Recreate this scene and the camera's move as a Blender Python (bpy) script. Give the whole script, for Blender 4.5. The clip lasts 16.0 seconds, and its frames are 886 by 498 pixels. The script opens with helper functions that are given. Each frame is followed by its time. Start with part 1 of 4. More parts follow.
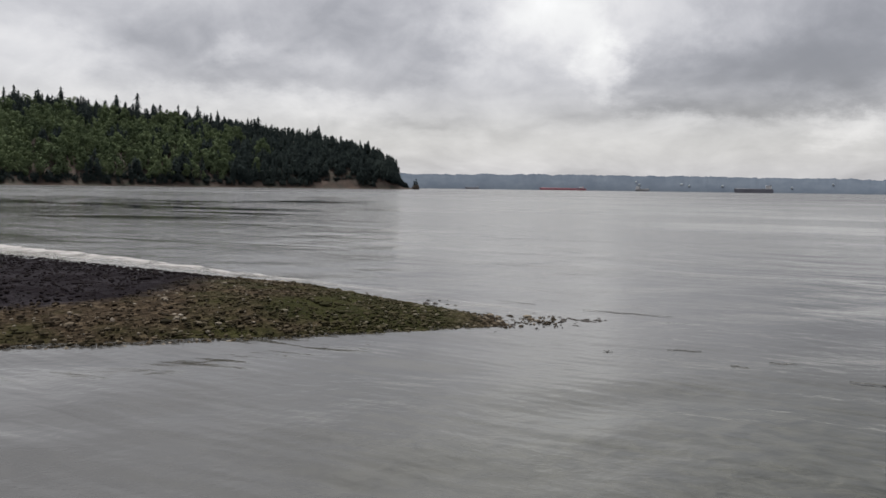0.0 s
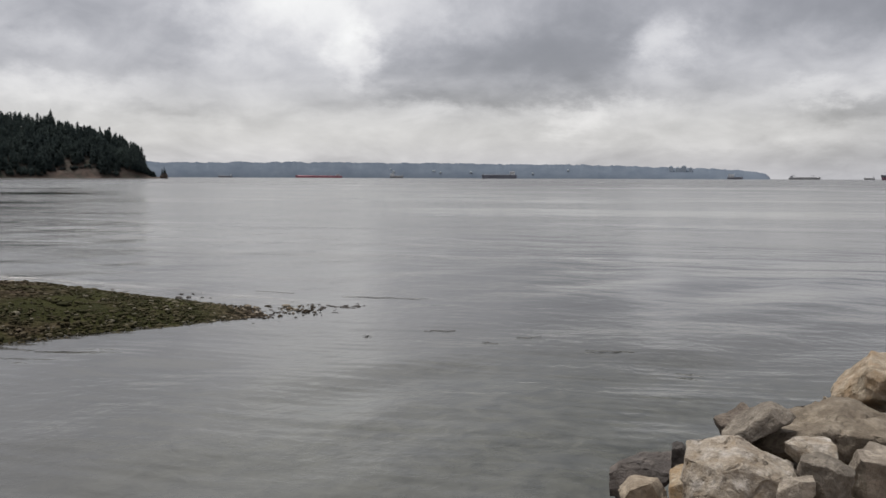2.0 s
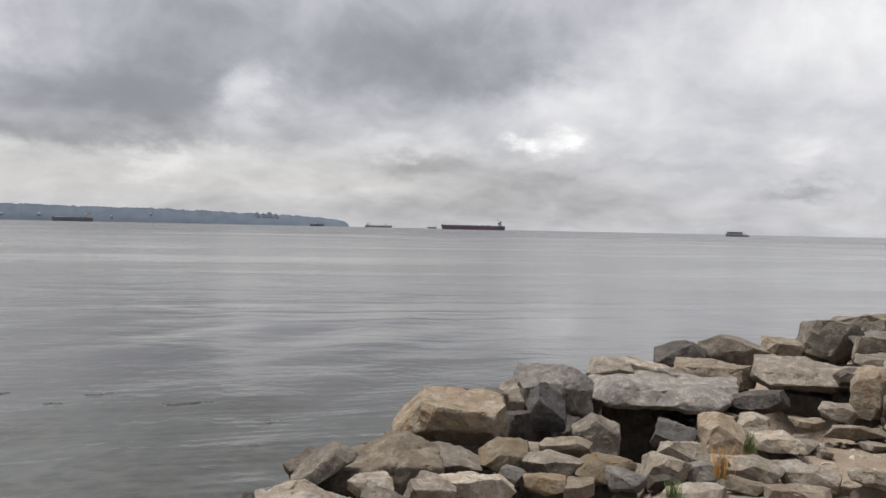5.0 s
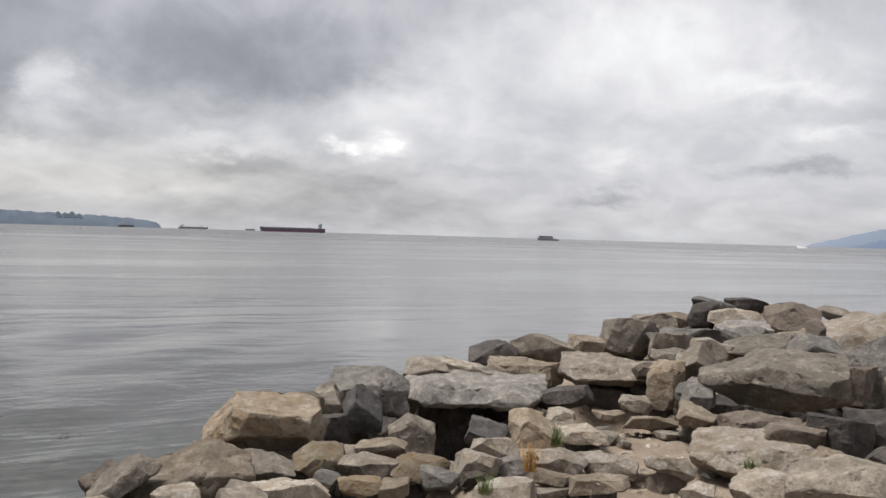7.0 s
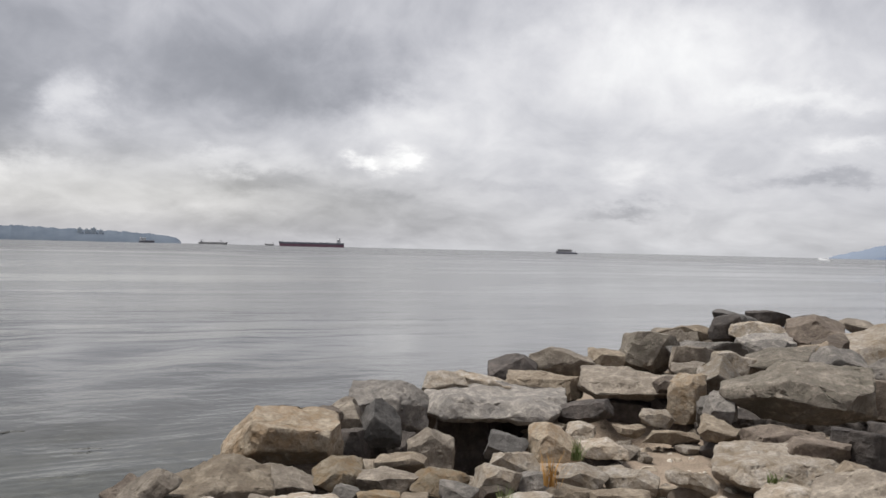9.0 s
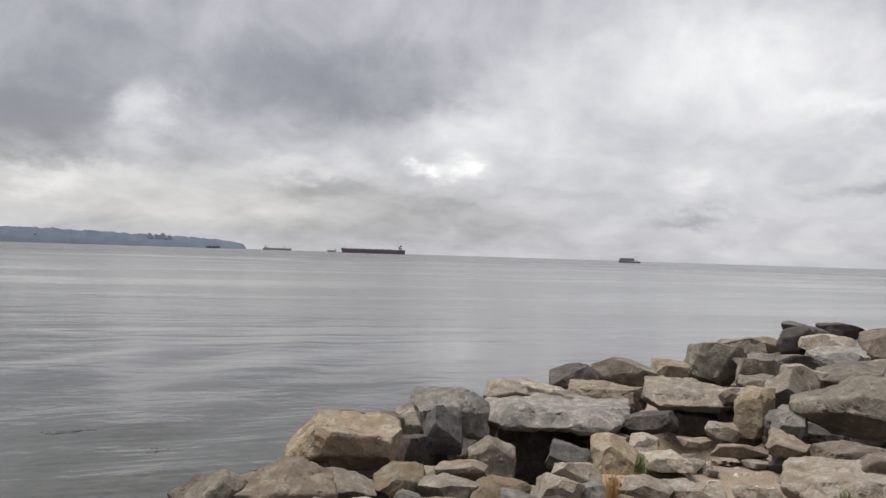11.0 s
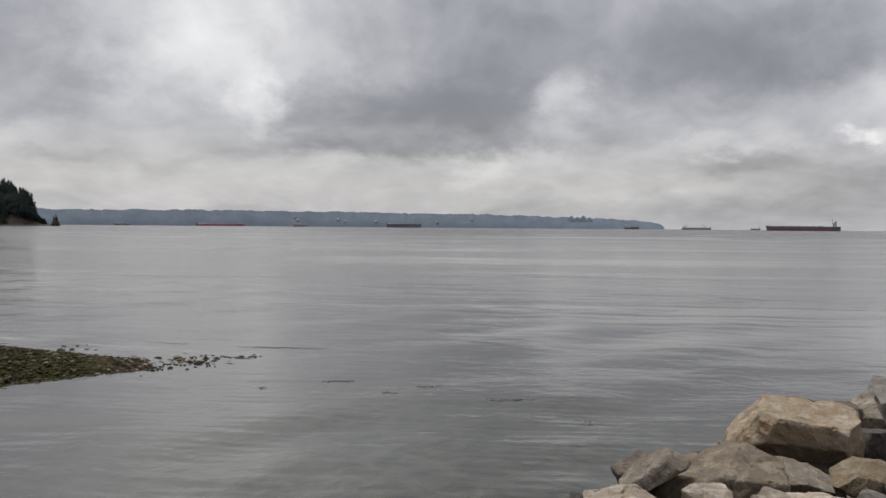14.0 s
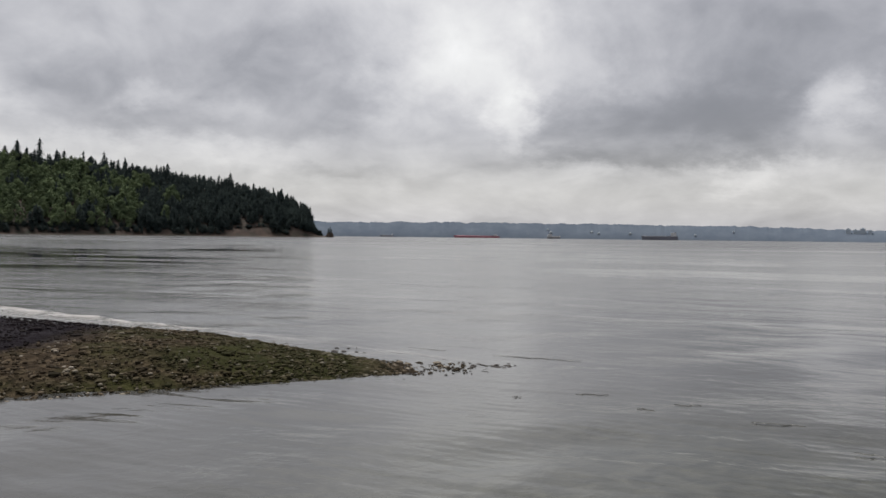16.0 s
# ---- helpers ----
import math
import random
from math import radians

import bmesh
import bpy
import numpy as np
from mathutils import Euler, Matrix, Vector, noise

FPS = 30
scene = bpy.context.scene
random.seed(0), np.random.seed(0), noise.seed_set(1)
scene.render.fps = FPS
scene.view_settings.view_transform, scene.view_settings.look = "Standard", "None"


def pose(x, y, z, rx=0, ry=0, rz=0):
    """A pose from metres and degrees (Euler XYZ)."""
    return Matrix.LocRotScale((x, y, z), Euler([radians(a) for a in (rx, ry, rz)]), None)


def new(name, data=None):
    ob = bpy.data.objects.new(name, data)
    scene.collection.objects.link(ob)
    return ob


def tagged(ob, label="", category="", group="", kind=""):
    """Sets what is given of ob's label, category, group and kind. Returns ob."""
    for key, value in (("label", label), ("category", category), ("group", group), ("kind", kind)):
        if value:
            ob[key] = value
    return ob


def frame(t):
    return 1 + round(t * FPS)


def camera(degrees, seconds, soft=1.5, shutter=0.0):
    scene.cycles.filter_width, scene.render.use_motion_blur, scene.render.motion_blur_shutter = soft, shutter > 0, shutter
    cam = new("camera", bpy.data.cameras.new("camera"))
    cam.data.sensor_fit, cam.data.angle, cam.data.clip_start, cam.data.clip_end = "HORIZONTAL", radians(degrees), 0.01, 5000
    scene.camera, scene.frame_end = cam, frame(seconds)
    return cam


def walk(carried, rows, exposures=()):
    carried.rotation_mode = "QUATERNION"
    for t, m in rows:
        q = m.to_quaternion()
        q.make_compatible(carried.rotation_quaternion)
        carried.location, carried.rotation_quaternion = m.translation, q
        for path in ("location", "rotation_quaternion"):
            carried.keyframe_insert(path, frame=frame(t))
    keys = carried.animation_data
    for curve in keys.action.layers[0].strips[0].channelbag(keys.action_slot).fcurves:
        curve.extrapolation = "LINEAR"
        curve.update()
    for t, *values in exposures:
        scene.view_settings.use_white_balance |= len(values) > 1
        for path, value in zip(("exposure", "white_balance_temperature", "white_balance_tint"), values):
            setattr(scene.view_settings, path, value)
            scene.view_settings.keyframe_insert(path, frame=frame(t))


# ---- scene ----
cam = camera(54.7, 16.0)
# seconds, eye, yaw, pitch, roll
ROWS = [
    (0.0, -0.000, -0.000, 2.600, 0.00, -4.07, 0.77),
    (0.5, 0.009, 0.052, 2.625, -4.07, -4.41, 0.76),
    (1.0, 0.016, 0.054, 2.597, -9.53, -4.47, 0.79),
    (1.5, 0.004, 0.067, 2.589, -13.28, -4.64, 0.63),
    (2.0, 0.023, 0.023, 2.595, -16.12, -4.76, 0.21),
    (2.5, 0.036, 0.031, 2.595, -17.88, -4.83, 0.30),
    (3.0, 0.052, 0.017, 2.600, -20.47, -4.18, 0.45),
    (3.5, 0.073, 0.008, 2.605, -26.24, -3.23, 0.95),
    (4.0, 0.098, 0.000, 2.609, -32.21, -2.52, 1.08),
    (4.5, 0.134, 0.011, 2.609, -37.84, -1.79, 0.99),
    (5.0, 0.141, 0.007, 2.613, -43.25, -1.39, 1.21),
    (5.2, 0.137, -0.015, 2.615, -45.41, -1.19, 1.47),
    (7.5, 0.213, 0.023, 2.595, -55.66, -0.82, 1.52),
    (8.0, 0.211, 0.017, 2.596, -55.43, -0.36, 1.58),
    (10.5, 0.197, 0.024, 2.594, -51.05, 0.12, 1.27),
    (11.0, 0.193, 0.028, 2.594, -49.88, 0.39, 1.82),
    (11.5, 0.183, 0.048, 2.589, -46.71, 0.28, 1.91),
    (12.0, 0.177, 0.086, 2.581, -41.59, -0.07, 1.55),
    (12.5, 0.167, 0.093, 2.575, -36.31, -0.76, 1.44),
    (13.0, 0.180, 0.149, 2.562, -31.45, -1.18, 1.11),
    (13.5, 0.174, 0.164, 2.562, -26.83, -1.36, 0.76),
    (14.0, 0.170, 0.193, 2.554, -22.46, -1.46, 0.46),
    (14.5, 0.161, 0.192, 2.558, -18.22, -1.24, 0.46),
    (15.0, 0.142, 0.195, 2.550, -14.71, -1.29, 0.60),
    (15.5, 0.139, 0.191, 2.551, -10.22, -0.94, 0.66),
    (16.0, 0.138, 0.189, 2.552, -5.65, -0.81, 0.66),
]


def aim(x, y, z, yaw, pitch, roll):
    return pose(x, y, z, 90 + pitch, 0, yaw) @ pose(0, 0, 0, 0, 0, roll)


# exposure follows the phone's meter as it pans over darker and brighter water
EXPOSURES = [(0.0, -0.04), (2.0, -0.06), (3.0, -0.1), (4.5, -0.08), (5.2, 0.0), (7.5, 0.05), (11.0, 0.0), (12.5, -0.08), (13.2, -0.18), (14.0, -0.24), (15.0, -0.18), (16.0, -0.14)]
walk(cam, [(t, aim(*p)) for t, *p in ROWS], EXPOSURES)

# ---- world and sun ----
SKY_BASE = 0.54
SUN_AZ, SUN_EL = -32.0, 68.0
sun_data = bpy.data.lights.new("sun", "SUN")
sun_data.energy, sun_data.angle, sun_data.color = 4.0, radians(24), (1.0, 0.97, 0.92)
sun = new("sun", sun_data)
sun.matrix_world = pose(0, 0, 60, 90 - SUN_EL, 0, 180 - SUN_AZ)


class Nodes:
    """Short ways to wire a node tree."""

    def __init__(self, tree, keep=False):
        self.tree = tree
        if not keep:
            tree.nodes.clear()

    def add(self, kind):
        return self.tree.nodes.new(kind)

    def put(self, socket, value):
        if hasattr(value, "links"):
            self.tree.links.new(value, socket)
        elif value is not None:
            socket.default_value = value

    def math(self, op, a, b=None, c=None, clamp=False):
        n = self.add("ShaderNodeMath")
        n.operation, n.use_clamp = op, clamp
        for s, v in zip(n.inputs, (a, b, c)):
            self.put(s, v)
        return n.outputs[0]

    def vec(self, op, a, b=None):
        n = self.add("ShaderNodeVectorMath")
        n.operation = op
        for s, v in zip(n.inputs, (a, b)):
            self.put(s, v)
        return n.outputs["Value"] if op in ("DOT_PRODUCT", "LENGTH") else n.outputs[0]

    def xyz(self, x, y, z=0.0):
        n = self.add("ShaderNodeCombineXYZ")
        for s, v in zip(n.inputs, (x, y, z)):
            self.put(s, v)
        return n.outputs[0]

    def split(self, v):
        n = self.add("ShaderNodeSeparateXYZ")
        self.put(n.inputs[0], v)
        return n.outputs

    def noise(self, v, scale, detail=4.0, rough=0.55, distort=0.0):
        n = self.add("ShaderNodeTexNoise")
        self.put(n.inputs["Vector"], v)
        for k, q in (("Scale", scale), ("Detail", detail), ("Roughness", rough), ("Distortion", distort)):
            n.inputs[k].default_value = q
        return n.outputs["Fac"]

    def cells(self, v, scale, feature="F1"):
        n = self.add("ShaderNodeTexVoronoi")
        n.feature = feature
        self.put(n.inputs["Vector"], v)
        n.inputs["Scale"].default_value = scale
        return n.outputs

    def ramp(self, fac, *stops):
        n = self.add("ShaderNodeValToRGB")
        self.put(n.inputs[0], fac)
        el = n.color_ramp.elements
        while len(el) < len(stops):
            el.new(0.5)
        for e, (p, c) in zip(el, stops):
            e.position = p
            e.color = (*c, 1) if len(c) == 3 else c
        return n.outputs[0]

    def span(self, v, a, b, lo=0.0, hi=1.0):
        n = self.add("ShaderNodeMapRange")
        for s, q in zip(n.inputs, (v, a, b, lo, hi)):
            self.put(s, q)
        return n.outputs[0]

    def mix(self, fac, a, b, blend="MIX"):
        n = self.add("ShaderNodeMix")
        n.data_type, n.blend_type = "RGBA", blend
        for s, v in zip((n.inputs[0], n.inputs[6], n.inputs[7]), (fac, a, b)):
            self.put(s, (*v, 1) if isinstance(v, tuple) and len(v) == 3 else v)
        return n.outputs[2]


def build_world():
    world = bpy.data.worlds.new("overcast sky")
    scene.world = world
    world.use_nodes = True
    n = Nodes(world.node_tree)
    sky = n.add("ShaderNodeTexSky")
    sky.sky_type, sky.sun_disc, sky.sun_elevation, sky.sun_rotation = "NISHITA", False, radians(SUN_EL), radians(SUN_AZ)
    way = n.add("ShaderNodeTexCoord").outputs["Generated"]
    x, y, z = n.split(way)
    az = n.math("MULTIPLY", n.math("ARCTAN2", x, y), 57.3)
    el = n.math("MULTIPLY", n.math("ARCSINE", z), 57.3)
    # cloud seen in perspective: it flattens towards the horizon
    tall = n.math("LOGARITHM", n.math("ADD", n.math("MAXIMUM", el, -1.0), 7.0), 2.7183)
    low = n.xyz(n.math("MULTIPLY", az, 0.05), n.math("MULTIPLY", tall, 1.15), 3.0)
    billow = n.noise(low, 2.6, 10.0, 0.56, 0.5)
    puff = n.noise(n.vec("ADD", low, (3.1, 8.2, 0.0)), 6.0, 6.0, 0.5, 0.5)
    waz = n.math("ADD", az, n.span(n.noise(n.vec("ADD", low, (1.7, 5.2, 4.0)), 3.4, 7.0, 0.62), 0.0, 1.0, -5.0, 5.0))
    wel = n.math("ADD", el, n.span(n.noise(n.vec("ADD", low, (7.3, 1.2, 0.0)), 4.4, 8.0, 0.64), 0.0, 1.0, -2.2, 2.2))
    total = n.math("ADD", n.span(billow, 0.30, 0.70, -0.09, 0.09), n.span(puff, 0.3, 0.7, -0.05, 0.05))

    def cloud(total, a, e, wa, we, gain):
        u = n.math("MULTIPLY_ADD", waz, 1 / wa, -a / wa)
        v = n.math("MULTIPLY_ADD", wel, 1 / we, -e / we)
        q = n.vec("DOT_PRODUCT", n.xyz(u, v), n.xyz(u, v))
        return n.math("MULTIPLY_ADD", n.math("POWER", 0.3679, n.math("POWER", q, 1.1)), gain, total)

    total = cloud(total, -26.0, 8.1, 4.5, 2.1, 0.12)
    total = cloud(total, -22.6, 7.3, 2.3, 2.1, 0.10)
    total = cloud(total, -16.6, 9.4, 7.6, 1.9, -0.13)
    total = cloud(total, -13.1, 6.9, 7.2, 0.9, -0.11)
    total = cloud(total, -13.1, 8.7, 1.8, 1.0, 0.17)
    total = cloud(total, -5.2, 9.9, 6.8, 2.8, -0.16)
    total = cloud(total, -1.6, 7.1, 3.4, 1.4, -0.11)
    total = cloud(total, -8.5, 7.9, 2.3, 1.1, 0.12)
    total = cloud(total, -17.7, 5.3, 7.2, 0.6, 0.09)
    total = cloud(total, -7.0, 5.2, 4.2, 0.8, 0.11)
    total = cloud(total, 7.8, 11.1, 4.5, 2.6, 0.25)
    total = cloud(total, 10.0, 7.9, 1.6, 2.3, 0.24)
    total = cloud(total, 2.6, 10.1, 3.0, 2.3, 0.13)
    total = cloud(total, 16.7, 7.4, 7.9, 2.1, -0.18)
    total = cloud(total, 12.6, 5.4, 4.9, 0.8, -0.15)
    total = cloud(total, 24.2, 8.2, 5.3, 2.5, -0.11)
    total = cloud(total, 14.6, 11.1, 2.1, 1.9, 0.10)
    total = cloud(total, -1.0, 4.0, 2.8, 0.6, -0.10)
    total = cloud(total, 11.6, 3.2, 12.5, 1.1, 0.09)
    total = cloud(total, 25.0, 4.0, 3.4, 1.0, 0.14)
    total = cloud(total, 4.3, 1.7, 18.9, 0.8, 0.06)
    total = cloud(total, 24.0, 9.4, 5.7, 2.8, -0.07)
    total = cloud(total, 30.8, 8.4, 2.0, 1.4, 0.24)
    total = cloud(total, 41.2, 10.4, 9.5, 2.3, -0.15)
    total = cloud(total, 34.5, 6.2, 4.2, 1.3, -0.08)
    total = cloud(total, 39.2, 5.4, 3.6, 0.8, 0.17)
    total = cloud(total, 42.3, 4.3, 3.2, 0.9, -0.16)
    total = cloud(total, 26.7, 4.3, 7.2, 0.9, 0.15)
    total = cloud(total, 32.7, 2.7, 9.1, 0.8, 0.09)
    total = cloud(total, 48.1, 5.6, 1.3, 0.6, 0.42)
    total = cloud(total, 51.1, 6.1, 1.5, 0.7, 0.36)
    total = cloud(total, 48.8, 3.6, 5.7, 1.1, -0.04)
    total = cloud(total, 49.6, 8.4, 4.2, 1.9, 0.07)
    total = cloud(total, 48.2, 1.7, 7.6, 1.4, -0.07)
    total = cloud(total, 17.8, 5.1, 4.2, 0.7, -0.10)
    total = cloud(total, 66.8, 13.1, 9.1, 3.2, 0.22)
    total = cloud(total, 52.0, 8.6, 4.2, 1.9, 0.13)
    total = cloud(total, 48.9, 12.3, 5.7, 2.1, -0.08)
    total = cloud(total, 76.6, 9.6, 4.3, 0.9, 0.20)
    total = cloud(total, 79.9, 6.9, 3.2, 0.6, 0.16)
    total = cloud(total, 65.6, 5.6, 2.6, 0.8, 0.12)
    total = cloud(total, 77.4, 4.6, 4.7, 0.5, -0.18)
    total = cloud(total, 65.7, 2.9, 3.6, 0.5, -0.20)
    total = cloud(total, 49.9, 3.1, 5.7, 0.6, -0.07)
    total = cloud(total, 57.8, 4.2, 3.0, 0.5, -0.08)
    total = cloud(total, 68.7, 8.8, 18.9, 7.2, 0.12)
    total = cloud(total, 8.3, 14.4, 4.2, 2.3, 0.16)
    total = cloud(total, 25.2, 12.8, 7.6, 2.3, -0.06)
    total = cloud(total, -2.9, 12.4, 5.7, 1.9, -0.07)
    total = cloud(total, 4.0, 9.0, 7.0, 5.0, 0.06)
    # unseen bright patch above the view, added to lighten the water's reflection
    total = cloud(total, 4.0, 26.0, 14.0, 10.0, 0.40)
    total = cloud(total, 49.8, 2.3, 6.4, 1.7, -0.05)
    total = cloud(total, 41.5, 1.2, 5.7, 0.8, -0.05)
    total = cloud(total, 23.4, 6.2, 5.7, 5.3, -0.06)
    total = cloud(total, 43.0, 12.0, 9.0, 5.0, -0.10)
    # unseen dark patch above the view, added to dim the water's reflection
    total = cloud(total, 30.0, 25.0, 13.0, 10.0, -0.24)
    # thinner cloud round the hidden sun
    s = (math.cos(radians(SUN_EL)) * math.sin(radians(SUN_AZ)), math.cos(radians(SUN_EL)) * math.cos(radians(SUN_AZ)), math.sin(radians(SUN_EL)))
    near = n.math("MAXIMUM", n.vec("DOT_PRODUCT", way, s), 0.0)
    total = n.math("MULTIPLY_ADD", n.math("POWER", near, 6.0), 0.45, total)
    value = n.math("SMOOTH_MAX", n.math("ADD", total, SKY_BASE), 0.27, 0.22)
    tone = n.ramp(n.span(value, 0.2, 0.9), (0.0, (0.955, 0.98, 1.13)), (0.4, (0.985, 0.99, 1.08)), (0.8, (1.0, 0.995, 1.03)), (1.0, (1.0, 1.0, 1.01)))
    cream = n.math("POWER", 0.3679, n.math("POWER", n.math("MULTIPLY_ADD", el, 1 / 2.6, -3.0 / 2.6), 2.0))
    west = n.span(az, 40.0, 60.0, 1.0, 0.0)
    tone = n.mix(n.math("MULTIPLY", cream, n.math("MULTIPLY", west, 0.8)), tone, (1.012, 1.0, 0.995))
    haze = n.math("MULTIPLY", n.span(el, 0.0, 4.0, 1.0, 0.0), n.span(az, 35.0, 60.0, 0.0, 0.7))
    tone = n.mix(haze, tone, (0.97, 0.985, 1.03))
    grey = n.vec("SCALE", tone)
    n.put(grey.node.inputs["Scale"], value)
    mixed = n.mix(1.0, grey, n.vec("MULTIPLY", sky.outputs[0], (0.008, 0.007, 0.005)), "ADD")
    bg = n.add("ShaderNodeBackground")
    n.put(bg.inputs[0], mixed)
    bg.inputs[1].default_value = 1.0
    out = n.add("ShaderNodeOutputWorld")
    n.put(out.inputs[0], bg.outputs[0])


build_world()


# ---- materials ----
def material(name, build, rough=0.8, metal=0.0, ior=1.45):
    """build(n, place) returns colour, height or None, and, if it has one, roughness."""
    m = bpy.data.materials.new(name)
    m.use_nodes = True
    n = Nodes(m.node_tree)
    geo = n.add("ShaderNodeTexCoord").outputs["Object"]
    got = build(n, geo)
    colour, height, r = (*got, None, None)[:3]
    b = n.add("ShaderNodeBsdfPrincipled")
    n.put(b.inputs["Base Color"], (*colour, 1) if isinstance(colour, tuple) else colour)
    b.inputs["Roughness"].default_value, b.inputs["Metallic"].default_value, b.inputs["IOR"].default_value = rough, metal, ior
    if r is not None:
        n.put(b.inputs["Roughness"], r)
    if height is not None:
        bump = n.add("ShaderNodeBump")
        h, dist, strength = height
        n.put(bump.inputs["Height"], h)
        bump.inputs["Distance"].default_value, bump.inputs["Strength"].default_value = dist, strength
        n.put(b.inputs["Normal"], bump.outputs[0])
    out = n.add("ShaderNodeOutputMaterial")
    n.put(out.inputs[0], b.outputs[0])
    return m


def paint(name, colour, rough=0.5, grime=0.25, scale=0.3):
    def build(n, p):
        d = n.noise(p, scale, 5.0, 0.6)
        dark = tuple(c * (1 - grime) for c in colour)
        return n.ramp(d, (0.3, dark), (0.65, colour)), None
    return material(name, build, rough)


def stone(name, base, second, stain, stain_at=0.6):
    """Broken quarry rock: mottled faces, dark seams, lichen or rust stains."""
    def build(n, p):
        rnd = n.add("ShaderNodeObjectInfo").outputs["Random"]
        q = n.vec("ADD", p, n.xyz(n.math("MULTIPLY", rnd, 31.0), n.math("MULTIPLY", rnd, 17.0), 0.0))
        a = n.noise(q, 3.2, 8.0, 0.62, 0.4)
        col = n.mix(n.span(a, 0.35, 0.65), base, second)
        blot = n.noise(n.vec("ADD", q, (4.0, 9.0, 2.0)), 2.1, 5.0, 0.6)
        col = n.mix(n.span(blot, stain_at, stain_at + 0.12, 0.0, 0.8), col, stain)
        speck = n.noise(q, 38.0, 4.0, 0.7)
        col = n.mix(n.span(speck, 0.35, 0.7, 0.45, 0.0), col, (0.06, 0.055, 0.05))
        patch = n.noise(n.vec("ADD", q, (11.0, 3.0, 5.0)), 9.0, 6.0, 0.7)
        col = n.mix(n.span(patch, 0.34, 0.56, 0.75, 0.0), col, stain)
        col = n.mix(n.span(patch, 0.54, 0.68, 0.0, 0.55), col, tuple(min(0.68, c * 1.3) for c in second))
        vein = n.math("ABSOLUTE", n.math("SUBTRACT", n.noise(q, 2.6, 6.0, 0.6, 1.2), 0.5))
        col = n.mix(n.span(vein, 0.0, 0.012, 0.14, 0.0), col, (0.07, 0.06, 0.05))
        shade = n.span(rnd, 0.0, 1.0, 0.60, 1.08)
        scaled = n.vec("SCALE", col)
        n.put(scaled.node.inputs["Scale"], shade)
        scaled = n.vec("MULTIPLY", scaled, (0.74, 0.685, 0.635))
        h = n.math("ADD", n.math("MULTIPLY", patch, 0.6), n.math("MULTIPLY", speck, 0.35))
        h = n.math("ADD", h, n.math("MULTIPLY", n.span(vein, 0.0, 0.03), 0.03))
        return scaled, (h, 0.045, 0.9)
    return material(name, build, 0.85)


ROCK = {
    "pale": stone("pale grey limestone", (0.46, 0.43, 0.375), (0.62, 0.585, 0.525), (0.26, 0.20, 0.13), 0.62),
    "grey": stone("blue-grey rock", (0.22, 0.215, 0.21), (0.38, 0.37, 0.355), (0.12, 0.12, 0.12)),
    "slab": stone("pale grey slab rock", (0.30, 0.295, 0.285), (0.46, 0.45, 0.43), (0.16, 0.16, 0.165), 0.64),
    "slate": stone("dark slate rock", (0.13, 0.135, 0.14), (0.22, 0.22, 0.225), (0.08, 0.08, 0.08)),
    # serves wet stones and rocks darkened as shade in the gaps
    "dark": stone("dark rock, wet and gap-shade tone", (0.07, 0.065, 0.065), (0.15, 0.135, 0.13), (0.04, 0.035, 0.035)),
    "tan": stone("tan sandstone", (0.34, 0.29, 0.22), (0.49, 0.44, 0.36), (0.19, 0.15, 0.11)),
    "tangrey": stone("grey-tan rock", (0.28, 0.25, 0.21), (0.44, 0.41, 0.36), (0.15, 0.13, 0.11)),
    "ochre": stone("ochre-stained rock", (0.38, 0.32, 0.235), (0.54, 0.49, 0.41), (0.31, 0.215, 0.12), 0.57),
    "ochrepale": stone("pale ochre rock", (0.36, 0.30, 0.20), (0.43, 0.39, 0.32), (0.30, 0.19, 0.08)),
    "brown": stone("brown rock", (0.17, 0.14, 0.115), (0.27, 0.235, 0.20), (0.10, 0.08, 0.07)),
    "moss": stone("lichen-covered grey rock", (0.25, 0.23, 0.20), (0.42, 0.39, 0.345), (0.165, 0.16, 0.13), 0.56),
}
ROCK_WORDS = {
    "pale": "pale grey angular quarry rock", "grey": "blue-grey angular quarry rock", "slab": "long pale grey slab of quarry rock",
    "slate": "dark slate-grey pointed rock", "dark": "dark rough-faced rock, toned for wetness and gap shade", "tan": "tan sandstone rock with worn edges",
    "tangrey": "grey-tan broken quarry rock", "ochre": "ochre-stained angular rock", "ochrepale": "pale rock with ochre stains",
    "brown": "brown rough-faced quarry rock", "moss": "grey rock with greenish lichen",
}


